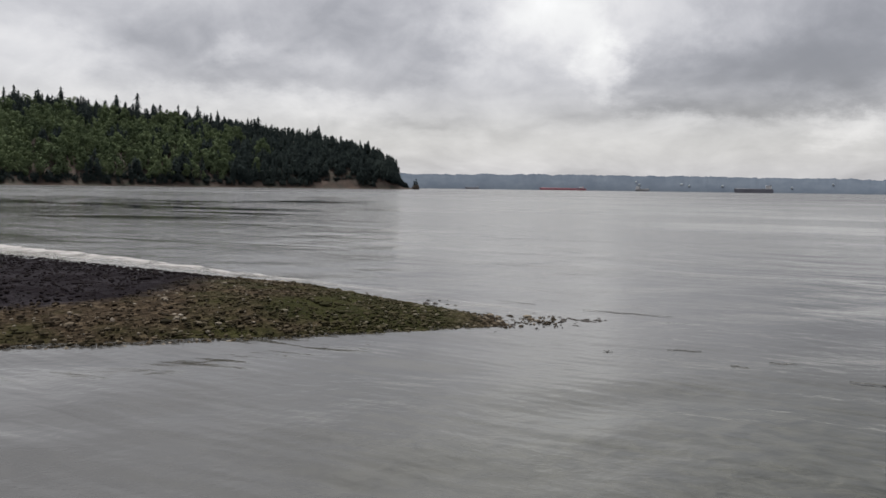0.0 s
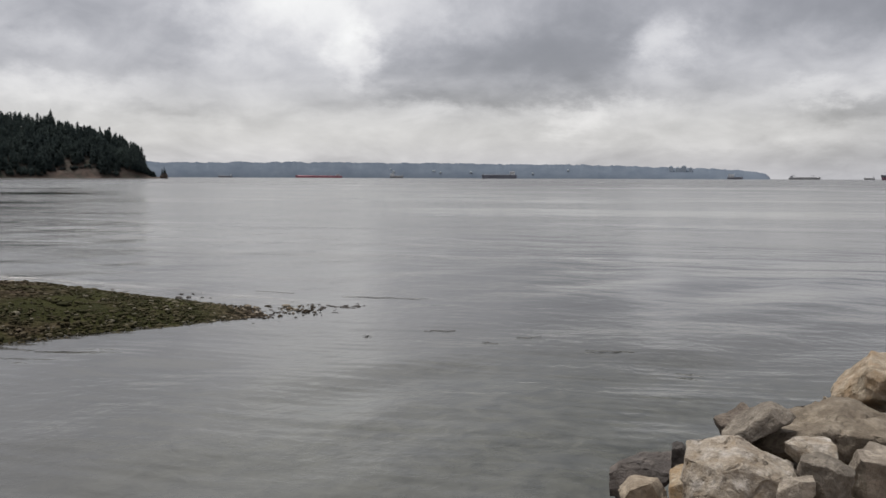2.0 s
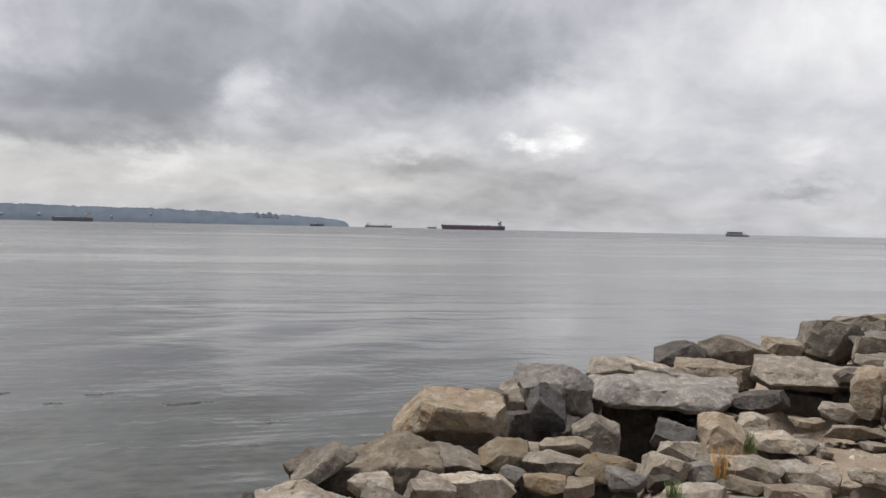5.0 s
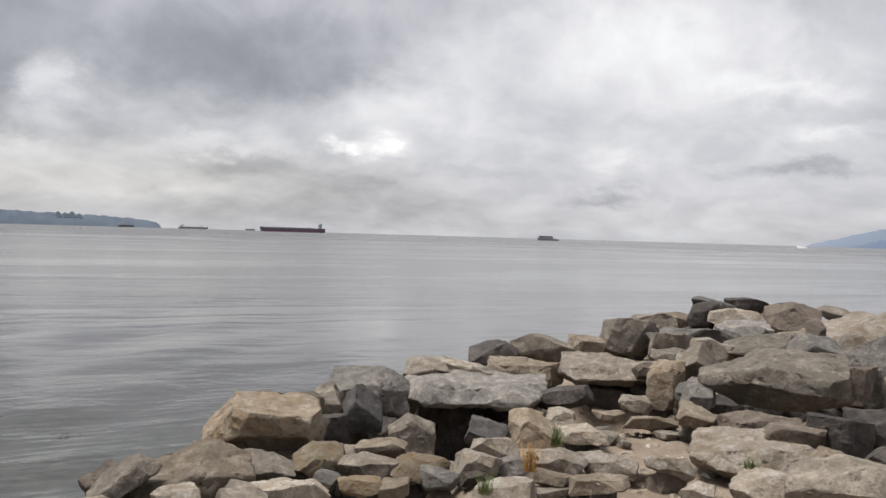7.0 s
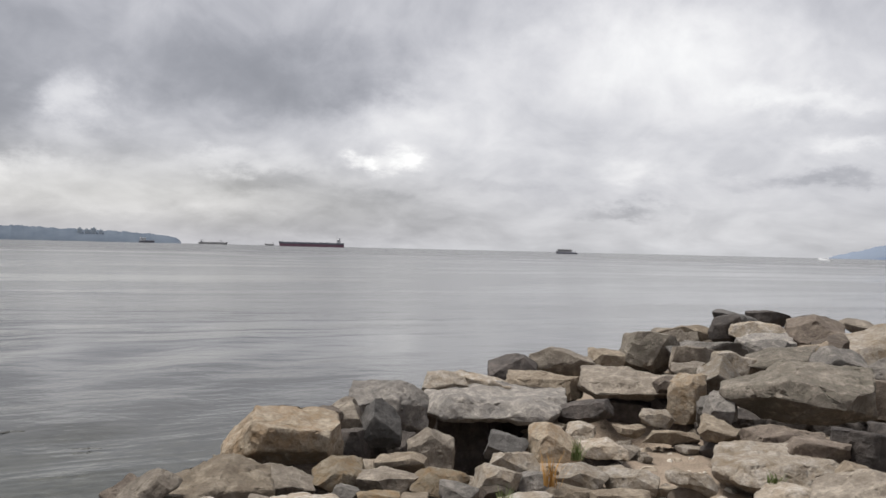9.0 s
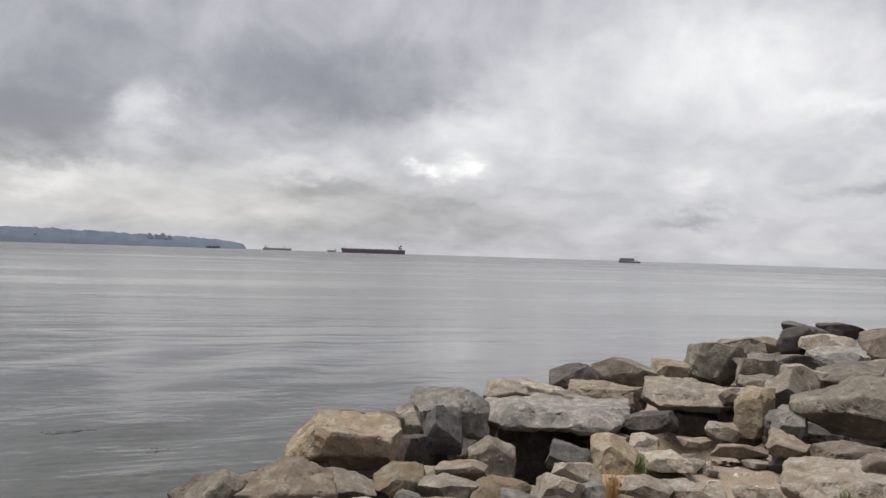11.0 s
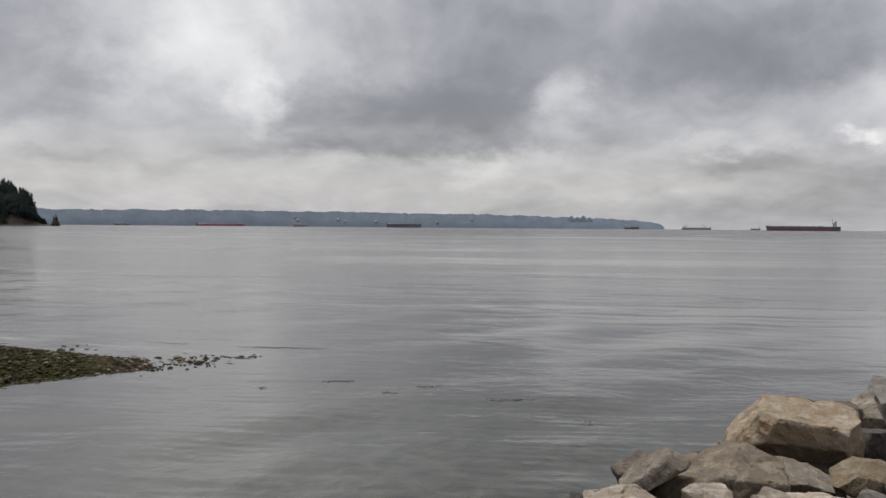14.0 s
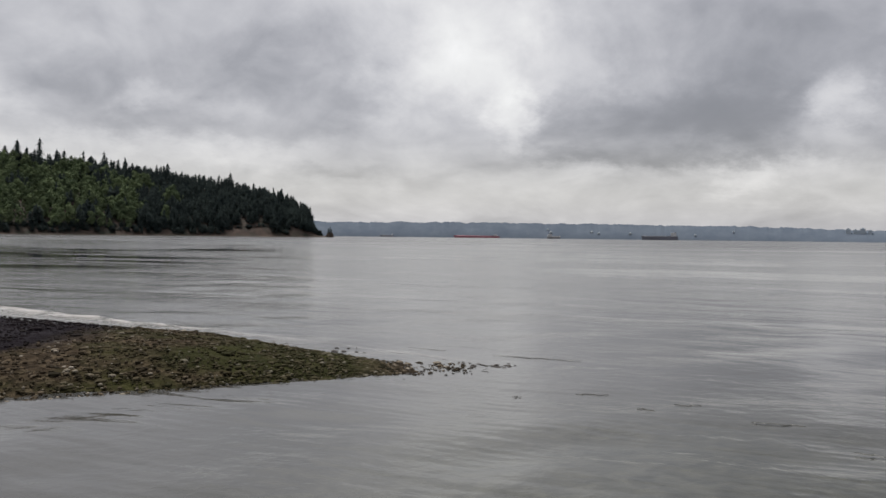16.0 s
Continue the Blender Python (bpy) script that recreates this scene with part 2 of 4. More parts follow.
def water_look(n, p):
    x, y, z = n.split(p)
    # crests run across the line of sight down the bay
    u = n.math("SUBTRACT", n.math("MULTIPLY", x, 0.866), n.math("MULTIPLY", y, 0.5))
    v = n.math("ADD", n.math("MULTIPLY", x, 0.5), n.math("MULTIPLY", y, 0.866))
    big = n.noise(p, 0.018, 4.0, 0.55, 0.6)
    away = n.math("SQRT", n.math("ADD", n.math("MULTIPLY", x, x), n.math("MULTIPLY", y, y)))
    # slicks and cat's-paws lie as long lanes across the bay
    lanes = n.noise(n.xyz(n.math("MULTIPLY", u, 0.2), v, 0.0), 0.085, 5.0, 0.62, 0.7)
    slick = n.math("MULTIPLY", n.span(x, -22.0, -4.0, 1.0, 0.0), n.math("MULTIPLY", n.span(y, 55.0, 70.0), n.span(y, 150.0, 190.0, 1.0, 0.0)))
    slick = n.math("MULTIPLY", slick, n.span(lanes, 0.50, 0.55))
    ruffle = n.span(n.math("ADD", n.math("MULTIPLY", big, 0.4), n.math("MULTIPLY", lanes, 0.6)), 0.43, 0.55, 0.48, 1.35)
    ruffle = n.math("MULTIPLY", ruffle, n.math("SUBTRACT", 1.0, n.math("MULTIPLY", slick, 0.96)))
    swell = n.noise(n.xyz(n.math("MULTIPLY", u, 0.55), v, 0.0), 0.34, 3.0, 0.45, 0.5)
    chop = n.noise(n.xyz(n.math("MULTIPLY", u, 0.9), v, 2.0), 1.3, 4.0, 0.55, 0.4)
    ripple = n.noise(n.xyz(n.math("MULTIPLY", u, 0.95), v, 4.0), 5.0, 4.0, 0.55, 0.4)
    h = n.math("ADD", n.math("MULTIPLY", swell, 0.105), n.math("MULTIPLY", chop, 0.024))
    h = n.math("MULTIPLY_ADD", ripple, 0.010, h)
    h = n.math("MULTIPLY", h, ruffle)
    body = n.mix(big, (0.058, 0.058, 0.057), (0.075, 0.074, 0.073))
    # stony bottom shows green through the shallows off the bank
    sx, sy = n.math("SUBTRACT", x, 4.0), n.math("SUBTRACT", y, 8.0)
    reach = n.math("ADD", n.math("MULTIPLY", sx, sx), n.math("MULTIPLY", sy, sy))
    bed = n.noise(p, 3.2, 5.0, 0.65, 0.5)
    shallow = n.math("POWER", 0.3679, n.math("DIVIDE", reach, 26.0))
    body = n.mix(n.math("MULTIPLY", shallow, 0.75), body, n.ramp(bed, (0.35, (0.026, 0.029, 0.023)), (0.65, (0.075, 0.076, 0.060))))
    rough = n.math("MULTIPLY", n.span(away, 10.0, 400.0, 0.12, 0.28), n.math("MULTIPLY_ADD", n.math("MINIMUM", ruffle, 1.0), 0.9, 0.1))
    return body, (h, 1.0, 0.8), rough


WATER = material("sea water", water_look, 0.1, 0.0, 1.34)


def forest_look(lo, hi):
    def build(n, p):
        a = n.math("ADD", n.math("MULTIPLY", n.noise(p, 0.28, 5.0, 0.65), 0.45), n.math("MULTIPLY", n.noise(p, 0.035, 3.0, 0.6), 0.55))
        return n.ramp(a, (0.36, lo), (0.62, hi)), (n.noise(p, 0.8, 4.0, 0.6), 1.0, 0.6)
    return build


CONIFER = material("dark conifer needles", forest_look((0.015, 0.022, 0.023), (0.044, 0.057, 0.052)), 1.0, 0.0, 1.15)
BROADLEAF = material("fresh green broadleaf", forest_look((0.048, 0.068, 0.040), (0.135, 0.170, 0.085)), 1.0, 0.0, 1.15)
BARK = paint("grey-brown bark", (0.10, 0.08, 0.065), 0.9, 0.4, 0.8)
# blue-grey base colours stand in for the haze of distance
FAR_WOODS = material("far woods with painted haze", lambda n, p: (n.ramp(n.noise(p, 0.012, 6.0, 0.7), (0.3, (0.066, 0.086, 0.118)), (0.7, (0.108, 0.132, 0.165))), None), 1.0)
# both mountain paints have the distance haze mixed into their blue
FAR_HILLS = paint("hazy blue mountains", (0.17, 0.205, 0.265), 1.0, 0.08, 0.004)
NEAR_HILLS = paint("foothills with painted blue haze", (0.11, 0.145, 0.21), 1.0, 0.1, 0.006)


def bluff_look(n, p):
    a = n.noise(p, 0.06, 6.0, 0.65, 0.6)
    c = n.ramp(a, (0.35, (0.02, 0.023, 0.015)), (0.55, (0.055, 0.038, 0.030)), (0.75, (0.09, 0.062, 0.046)))
    return c, (n.noise(p, 0.3, 5.0, 0.6), 2.0, 0.7)


BLUFF = material("eroded earth bluff", bluff_look, 0.95)


def soil_look(n, p):
    a = n.noise(p, 2.4, 7.0, 0.65)
    c = n.ramp(a, (0.3, (0.20, 0.15, 0.11)), (0.5, (0.34, 0.265, 0.20)), (0.75, (0.43, 0.35, 0.275)))
    grit = n.cells(p, 55.0)["Distance"]
    c = n.mix(n.span(grit, 0.0, 0.5, 0.0, 0.45), c, (0.10, 0.08, 0.06))
    return c, (n.math("ADD", n.noise(p, 18.0, 5.0, 0.7), grit), 0.02, 0.7)


SOIL = material("brown gravelly soil", soil_look, 0.95)


def weed_mask(n, p):
    """Wet black weed lies on the seaward side of the bar."""
    x, y, z = n.split(p)
    line = n.math("ADD", n.math("MULTIPLY", x, -0.8), n.math("MULTIPLY", n.noise(p, 0.5, 4.0, 0.6), 3.6))
    weed = n.span(n.math("ADD", y, line), 23.2, 24.0)
    return n.math("MULTIPLY", weed, n.span(x, -6.2, -4.8, 1.0, 0.0))


def algae_mask(n, p):
    x, y, z = n.split(p)
    green = n.span(n.math("ADD", n.noise(p, 0.6, 4.0, 0.6), n.math("MULTIPLY", x, 0.045)), 0.20, 0.46, 0.0, 0.85)
    return n.math("MULTIPLY", green, n.span(x, 0.0, 1.0, 1.0, 0.0))


def shingle_look(n, p):
    g = n.cells(p, 9.0)
    a = n.noise(p, 0.9, 6.0, 0.65)
    c = n.ramp(g["Color"], (0.0, (0.014, 0.010, 0.006)), (0.6, (0.042, 0.030, 0.019)), (1.0, (0.10, 0.076, 0.05)))
    c = n.mix(algae_mask(n, p), c, n.ramp(a, (0.35, (0.012, 0.015, 0.004)), (0.65, (0.04, 0.042, 0.013))))
    c = n.mix(weed_mask(n, p), c, n.ramp(a, (0.45, (0.007, 0.005, 0.007)), (0.8, (0.04, 0.036, 0.042))))
    return c, (n.math("ADD", g["Distance"], n.noise(p, 25.0, 4.0, 0.6)), 0.06, 0.8)


def pebble_look(n, p):
    island = n.add("ShaderNodeNewGeometry").outputs["Random Per Island"]
    c = n.ramp(island, (0.0, (0.012, 0.009, 0.006)), (0.55, (0.040, 0.030, 0.019)), (0.90, (0.10, 0.078, 0.055)), (1.0, (0.26, 0.23, 0.19)))
    c = n.mix(n.math("MULTIPLY", algae_mask(n, p), 0.65), c, (0.024, 0.027, 0.008))
    c = n.mix(n.math("MULTIPLY", weed_mask(n, p), 0.93), c, (0.008, 0.006, 0.008))
    return c, (n.noise(p, 40.0, 3.0, 0.6), 0.01, 0.6)


SHINGLE = material("weedy wet shingle", shingle_look, 1.0, 0.0, 1.15)
PEBBLE = material("mixed beach pebbles", pebble_look, 1.0, 0.0, 1.2)


def wash_material():
    # the pale colour is part foam, part painted sky sheen on the shallows
    m = material("thin pale wash", lambda n, p: ((0.52, 0.50, 0.48), (n.noise(p, 6.0, 4.0, 0.6), 0.03, 0.6)), 0.5)
    n = m.node_tree.nodes["Principled BSDF"]
    w = Nodes(m.node_tree, True)
    p = w.add("ShaderNodeTexCoord").outputs["Object"]
    x, y, z = w.split(p)
    lace = w.noise(w.xyz(w.math("MULTIPLY", x, 0.6), y, 0.0), 2.6, 7.0, 0.72, 1.0)
    w.put(n.inputs["Alpha"], w.math("MULTIPLY", w.span(x, -7.0, -1.0, 1.0, 0.3), w.span(w.math("ADD", w.math("ADD", lace, w.math("MULTIPLY", z, 20.0)), w.span(x, -16.0, -4.0, 0.10, 0.0)), 0.66, 1.2, 0.0, 0.6)))
    return m


FOAM_SHEEN = wash_material()
CHIPS = material("pale stone chips", lambda n, p: (n.ramp(n.add("ShaderNodeNewGeometry").outputs["Random Per Island"], (0.0, (0.12, 0.09, 0.065)), (0.6, (0.32, 0.27, 0.21)), (1.0, (0.50, 0.46, 0.40))), None), 0.9)
DRYGRASS = paint("dry grass blades", (0.40, 0.22, 0.06), 0.8, 0.4, 6.0)
GREENGRASS = paint("green grass blades", (0.13, 0.17, 0.05), 0.8, 0.4, 6.0)


# ---- building helpers ----
def mesh_object(name, bm, mat, parent=None, smooth=False):
    me = bpy.data.meshes.new(name)
    bm.to_mesh(me)
    bm.free()
    me.materials.append(mat)
    if smooth:
        me.polygons.foreach_set("use_smooth", [True] * len(me.polygons))
    ob = new(name, me)
    ob.parent = parent
    return ob


def part(name, bm, mat, parent, label="", smooth=False):
    ob = mesh_object(name, bm, mat, parent, smooth)
    return tagged(ob, label) if label else ob


def thing(name, m, label, category, group="", kind=""):
    ob = new(name)
    ob.empty_display_size = 0.1
    ob.matrix_basis = m
    return tagged(ob, label, category, group, kind)


def sheet(name, verts, faces, mat, smooth=True):
    me = bpy.data.meshes.new(name)
    me.from_pydata([tuple(v) for v in verts], [], [tuple(q) for q in faces])
    me.materials.append(mat)
    if smooth:
        me.polygons.foreach_set("use_smooth", [True] * len(me.polygons))
    return new(name, me)


def grid_faces(rows, cols, wrap=False):
    out = []
    for i in range(rows - 1):
        for j in range(cols if wrap else cols - 1):
            k = (j + 1) % cols
            out.append((i * cols + j, i * cols + k, (i + 1) * cols + k, (i + 1) * cols + j))
    return out


def block(bm, x0, x1, y0, y1, z0, z1, bevel=0.0):
    got = bmesh.ops.create_cube(bm, size=1, matrix=Matrix.LocRotScale(((x0 + x1) / 2, (y0 + y1) / 2, (z0 + z1) / 2), None, (x1 - x0, y1 - y0, z1 - z0)))
    if bevel:
        edges = list({e for v in got["verts"] for e in v.link_edges})
        bmesh.ops.bevel(bm, geom=edges, offset=bevel, segments=1, affect="EDGES")


def tube(bm, a, b, r, r2=None, seg=8):
    a, b = Vector(a), Vector(b)
    q = (b - a).to_track_quat("Z", "Y").to_matrix().to_4x4()
    bmesh.ops.create_cone(bm, cap_ends=True, segments=seg, radius1=r, radius2=r if r2 is None else r2, depth=(b - a).length, matrix=Matrix.Translation((a + b) / 2) @ q)


def polar(az, d, z=0.0):
    return (d * math.sin(radians(az)), d * math.cos(radians(az)), z)


def lerp(x, pts):
    return float(np.interp(x, [p[0] for p in pts], [p[1] for p in pts]))


def fbm(x, y, z=0.0, octaves=4):
    return noise.fractal((x, y, z), 0.9, 2.0, octaves)


# ---- sea ----
def build_sea():
    radii = [0.5 * 1.034 ** i for i in range(278)]
    radii[-1] = 4950.0
    cols = 540
    r = np.array(radii)[:, None]
    a = np.linspace(0, 2 * math.pi, cols, endpoint=False)[None, :]
    x, y = r * np.sin(a), r * np.cos(a)
    rng = np.random.RandomState(4)
    z = np.zeros_like(x)
    for _ in range(60):
        wave = 0.5 * 1.17 ** rng.uniform(0, 14)
        turn = math.radians(rng.normal(-28, 30))
        amp = 0.0016 * wave ** 0.7
        fade = np.clip(1.6 - r * 0.034 * 3.0 / wave, 0, 1)
        z += amp * fade * np.sin((x * math.sin(turn) + y * math.cos(turn)) * 2 * math.pi / wave + rng.uniform(0, 6.3))
    verts = np.stack([x, y, z], -1).reshape(-1, 3)
    ob = sheet("water", verts, grid_faces(len(radii), cols, True), WATER)
    tagged(ob, "calm grey sea with low ripples under cloud", "water", kind="structure")


build_sea()

# ---- shore where the camera stands, bank and seabed ----
RIM = [(-9.0, -6.0), (-3.0, -1.2), (0.2, 0.9), (2.3, 3.9), (4.1, 5.5), (6.9, 6.6), (9.8, 7.1), (14.0, 6.4), (24.0, 2.0), (40.0, -6.0)]


HOLLOWS = [(7.4, 4.5), (7.0, 4.4), (6.6, 4.25), (6.3, 4.0), (5.8, 4.7), (7.9, 3.5), (7.8, 3.2), (7.7, 1.9), (7.75, 1.4)]


def rim_distance(x, y):
    """Metres inland (plus) or seaward (minus) of the rim of the bank."""
    best, side = 1e9, 1
    for (ax, ay), (bx, by) in zip(RIM, RIM[1:]):
        ux, uy = bx - ax, by - ay
        k = min(1, max(0, ((x - ax) * ux + (y - ay) * uy) / (ux * ux + uy * uy)))
        dx, dy = x - ax - k * ux, y - ay - k * uy
        d = math.hypot(dx, dy)
        if d < best:
            best, side = d, 1 if ux * dy - uy * dx < 0 else -1
    return best * side


def ground_height(x, y):
    d = rim_distance(x, y)
    far = min(1.0, max(0.0, (math.hypot(x, y) - 8.0) / 5.0))
    if d > 0:
        ridge = 0.25 * far * math.exp(-((d - 1.4) / 1.6) ** 2)
        z = 0.92 + ridge - 0.88 * min(1.0, max(0.0, (2.4 - d) / 0.7)) * (1 - 0.2 * far) * min(1.0, max(0.0, (x - 1.2) / 1.2))
    else:
        z = max(0.92 - 0.88 * min(1.0, max(0.0, (x - 1.2) / 1.2)) + 0.17 * far + 0.6 * d, -1.6)
    # hollows left under the perched slabs
    for hx, hy in HOLLOWS:
        z -= 0.26 * math.exp(-((x - hx) ** 2 + (y - hy) ** 2) / 0.12)
    return z + 0.05 * fbm(x * 1.3, y * 1.3)


def build_shore():
    cols, rows = 150, 110
    verts = []
    for j in range(rows):
        for i in range(cols):
            x, y = -12 + 42 * i / (cols - 1), -14 + 28 * j / (rows - 1)
            verts.append((x, y, ground_height(x, y)))
    ob = sheet("ground", verts, grid_faces(rows, cols), SOIL)
    tagged(ob, "brown gravelly soil path behind the riprap", "ground", kind="structure")


build_shore()


# ---- riprap ----
# broken faces of the boulders that stand out: normal (x across, y away, z up) and distance in half sizes
CUTS = {
    1: [(-0.70, -0.15, 0.70, 0.30), (0.62, -0.2, 0.75, 0.72), (0.70, -0.1, -0.70, 0.42), (0, -1, 0.3, 0.75)],
    3: [(-0.45, -0.15, 0.88, 0.44), (0.48, -0.30, 0.82, 0.62), (0.40, -0.91, 0.05, 0.55), (-0.55, -0.75, 0.35, 0.66), (0.1, -0.8, -0.6, 0.7)],
    4: [(-0.2, -0.5, 0.85, 0.7), (0.6, -0.3, 0.7, 0.8), (0.1, -0.9, -0.2, 0.75)],
    6: [(0.24, -0.20, 0.95, 0.60), (-0.90, -0.12, 0.40, 0.72), (-0.62, -0.78, 0.10, 0.80), (0.20, -0.97, -0.10, 0.70), (0.12, -0.80, -0.58, 0.70), (0.96, -0.25, -0.1, 0.88), (0.6, -0.7, 0.38, 0.92)],
    12: [(-0.3, -0.35, 0.9, 0.84), (0.5, -0.4, 0.75, 0.85), (0.65, -0.75, 0.05, 0.78), (-0.2, -0.95, 0.2, 0.8), (0.3, -0.8, -0.5, 0.7)],
    13: [(-0.86, -0.2, 0.45, 0.42), (0.66, -0.35, 0.66, 0.42), (0.42, -0.9, 0.12, 0.52), (-0.3, -0.95, 0.1, 0.66), (0.2, -0.8, -0.55, 0.7)],
    15: [(0.03, -0.16, 0.98, 0.80), (0.0, -0.96, 0.28, 0.80), (0.15, -0.62, -0.76, 0.72), (-0.92, -0.3, 0.25, 0.93), (0.92, -0.35, -0.2, 0.94), (0.55, -0.1, -0.83, 0.88), (-0.7, 0.1, 0.7, 1.15)],
    16: [(-0.6, -0.2, 0.75, 0.75), (0.55, -0.3, 0.8, 0.78), (-0.75, -0.6, -0.2, 0.85), (0.2, -0.95, 0.2, 0.72)],
    17: [(-0.7, -0.2, 0.7, 0.66), (0.5, -0.4, 0.75, 0.7), (0.35, -0.9, 0.1, 0.75)],
    28: [(0.62, -0.15, 0.78, 0.58), (-0.85, -0.4, 0.1, 0.82), (0.1, -0.97, 0.2, 0.7), (-0.5, -0.3, 0.8, 0.92)],
    36: [(-0.55, -0.2, 0.8, 0.52), (0.3, -0.9, 0.3, 0.75), (0.8, -0.2, 0.5, 0.9)],
    40: [(0.02, -0.3, 0.95, 0.82), (0.1, -0.96, 0.2, 0.8), (0.9, -0.4, 0.1, 0.9)],
    41: [(-0.08, -0.22, 0.97, 0.78), (0.35, -0.55, 0.76, 0.82), (-0.1, -0.85, 0.45, 0.78), (0.1, -0.75, -0.65, 0.55), (-0.85, -0.3, -0.4, 0.85)],
    43: [(-0.25, -0.3, 0.92, 0.86), (-0.2, -0.96, 0.1, 0.8), (0.75, -0.6, 0.2, 0.88)],
    46: [(-0.62, -0.2, 0.75, 0.74), (0.35, -0.4, 0.84, 0.82), (-0.55, -0.8, 0.25, 0.86), (0.25, -0.93, 0.25, 0.82), (-0.1, -0.75, -0.65, 0.66), (0.85, -0.45, -0.1, 0.92), (0.5, -0.5, -0.7, 0.85)],
    48: [(-0.55, -0.3, 0.78, 0.55), (0.75, -0.3, 0.6, 0.52), (0.1, -0.75, -0.65, 0.55)],
    53: [(-0.4, -0.2, 0.85, 0.85), (0.5, -0.2, 0.8, 0.82), (0, -0.9, 0.4, 0.85)],
    54: [(-0.45, -0.3, 0.85, 0.66), (0.2, -0.6, 0.77, 0.72), (0.1, -0.95, 0.2, 0.85)],
    65: [(0.05, 0.2, 0.96, 0.85), (-0.3, -0.93, 0.1, 0.8), (0.7, -0.7, 0.1, 0.84)],
    67: [(0.02, -0.12, 0.99, 0.72), (0.5, -0.75, 0.4, 0.80), (-0.55, -0.3, 0.78, 0.78), (-0.2, -0.9, 0.4, 0.85), (0.85, -0.3, 0.3, 0.9)],
    91: [(0.55, -0.2, 0.8, 0.58), (-0.3, -0.3, 0.9, 0.7), (-0.75, -0.6, 0.2, 0.8), (0.5, -0.8, 0.2, 0.72), (0.2, -0.9, 0.4, 0.7)],
    87: [(-0.5, -0.2, 0.8, 0.6), (0.5, -0.5, 0.7, 0.6), (-0.2, -0.95, 0.2, 0.7)],
    70: [(-0.5, -0.2, 0.84, 0.75), (0.1, -0.8, 0.6, 0.8), (0.1, -0.8, -0.5, 0.8)],
}


def rock_mesh(name, seed, w, d, h, cuts, mat, level=3):
    """A broken block: a box split along planes, edges knocked off, then bedding, cracks and chips."""
    rng = np.random.RandomState(seed)
    shift = Vector(rng.uniform(0, 60, 3))
    bm = bmesh.new()
    bmesh.ops.create_cube(bm, size=2)
    planes = list(cuts or ())
    if not cuts:
        for n in ((1, 0, 0), (-1, 0, 0), (0, 1, 0), (0, -1, 0), (0, 0, 1), (0, 0, -1)):
            planes.append((*(np.array(n) + rng.normal(0, 0.26, 3)), rng.uniform(0.70, 0.95)))
        for _ in range(rng.randint(3, 6)):
            n = rng.normal(0, 1, 3) * (1, 1, 0.8)
            planes.append((*n, rng.uniform(0.62, 0.88)))
    # a few corners gone
    for _ in range(5 if level > 3 else 2):
        n = rng.choice([-1, 1], 3) * rng.uniform(0.4, 1, 3)
        planes.append((*n, rng.uniform(0.92, 1.12)))
    for *n, dist in planes:
        n = Vector(n).normalized()
        got = bmesh.ops.bisect_plane(bm, geom=bm.verts[:] + bm.edges[:] + bm.faces[:], plane_co=n * dist, plane_no=n, clear_outer=True)
        rim = [g for g in got["geom_cut"] if isinstance(g, bmesh.types.BMEdge)]
        if rim:
            bmesh.ops.holes_fill(bm, edges=rim)
    lo = [min(v.co[k] for v in bm.verts) for k in range(3)]
    hi = [max(v.co[k] for v in bm.verts) for k in range(3)]
    for v in bm.verts:
        v.co = Vector([(v.co[k] - (lo[k] + hi[k]) / 2) / (hi[k] - lo[k]) * q for k, q in zip(range(3), (w, d, h))])
    size = (w + d + h) / 3
    bmesh.ops.remove_doubles(bm, verts=bm.verts, dist=size * 0.03)
    bmesh.ops.dissolve_degenerate(bm, dist=size * 0.01, edges=bm.edges)
    bmesh.ops.bevel(bm, geom=bm.edges, offset=size * rng.uniform(0.012, 0.03), segments=2, profile=0.6, affect="EDGES", clamp_overlap=True)
    bmesh.ops.triangulate(bm, faces=bm.faces)
    grain = size * (0.5, 0.4, 0.26, 0.13, 0.065)[level - 1]
    for _ in range(5):
        wide = [e for e in bm.edges if e.calc_length() > grain]
        if not wide:
            break
        bmesh.ops.subdivide_edges(bm, edges=wide, cuts=1)
        bmesh.ops.triangulate(bm, faces=[q for q in bm.faces if len(q.verts) > 3])
    bm.normal_update()
    bed = Vector(rng.normal(0, 1, 3) * [0.35, 0.35, 1]).normalized()
    rate, ledge = rng.uniform(4, 8), rng.uniform(0.005, 0.035)
    moves = []
    for v in bm.verts:
        q = v.co / size
        coarse = noise.fractal(q * 1.9 + shift, 0.85, 2.0, 5)
        grow = 0.058 * coarse
        if level > 3:
            crack = abs(noise.noise(q * 3.1 + shift))
            step = (q.dot(bed) * rate + 0.6 * coarse) % 1.0
            grow += ledge * abs(step - 0.5) - 0.025 * max(0.0, 1 - crack / 0.06)
        moves.append(v.normal * size * grow)
    for v, m in zip(bm.verts, moves):
        v.co += m
    me = bpy.data.meshes.new(name)
    bm.to_mesh(me)
    bm.free()
    me.materials.append(mat)
    me.polygons.foreach_set("use_smooth", [True] * len(me.polygons))
    me.set_sharp_from_angle(angle=radians(24))
    return me


def rock(x, y, z, w, d, h, yaw, tone, seed):
    """One boulder; x, y, z is its middle, w across, d deep, h high as it lies."""
    rng = random.Random(seed * 7 + 1)
    cuts = CUTS.get(seed)
    k = 1.0 if cuts else 1.10
    me = rock_mesh("rock", seed, w * k, d * k, h * k, cuts, ROCK[tone], 5 if w > 0.55 and math.hypot(x, y) < 9.5 else 4)
    ob = new("rock", me)
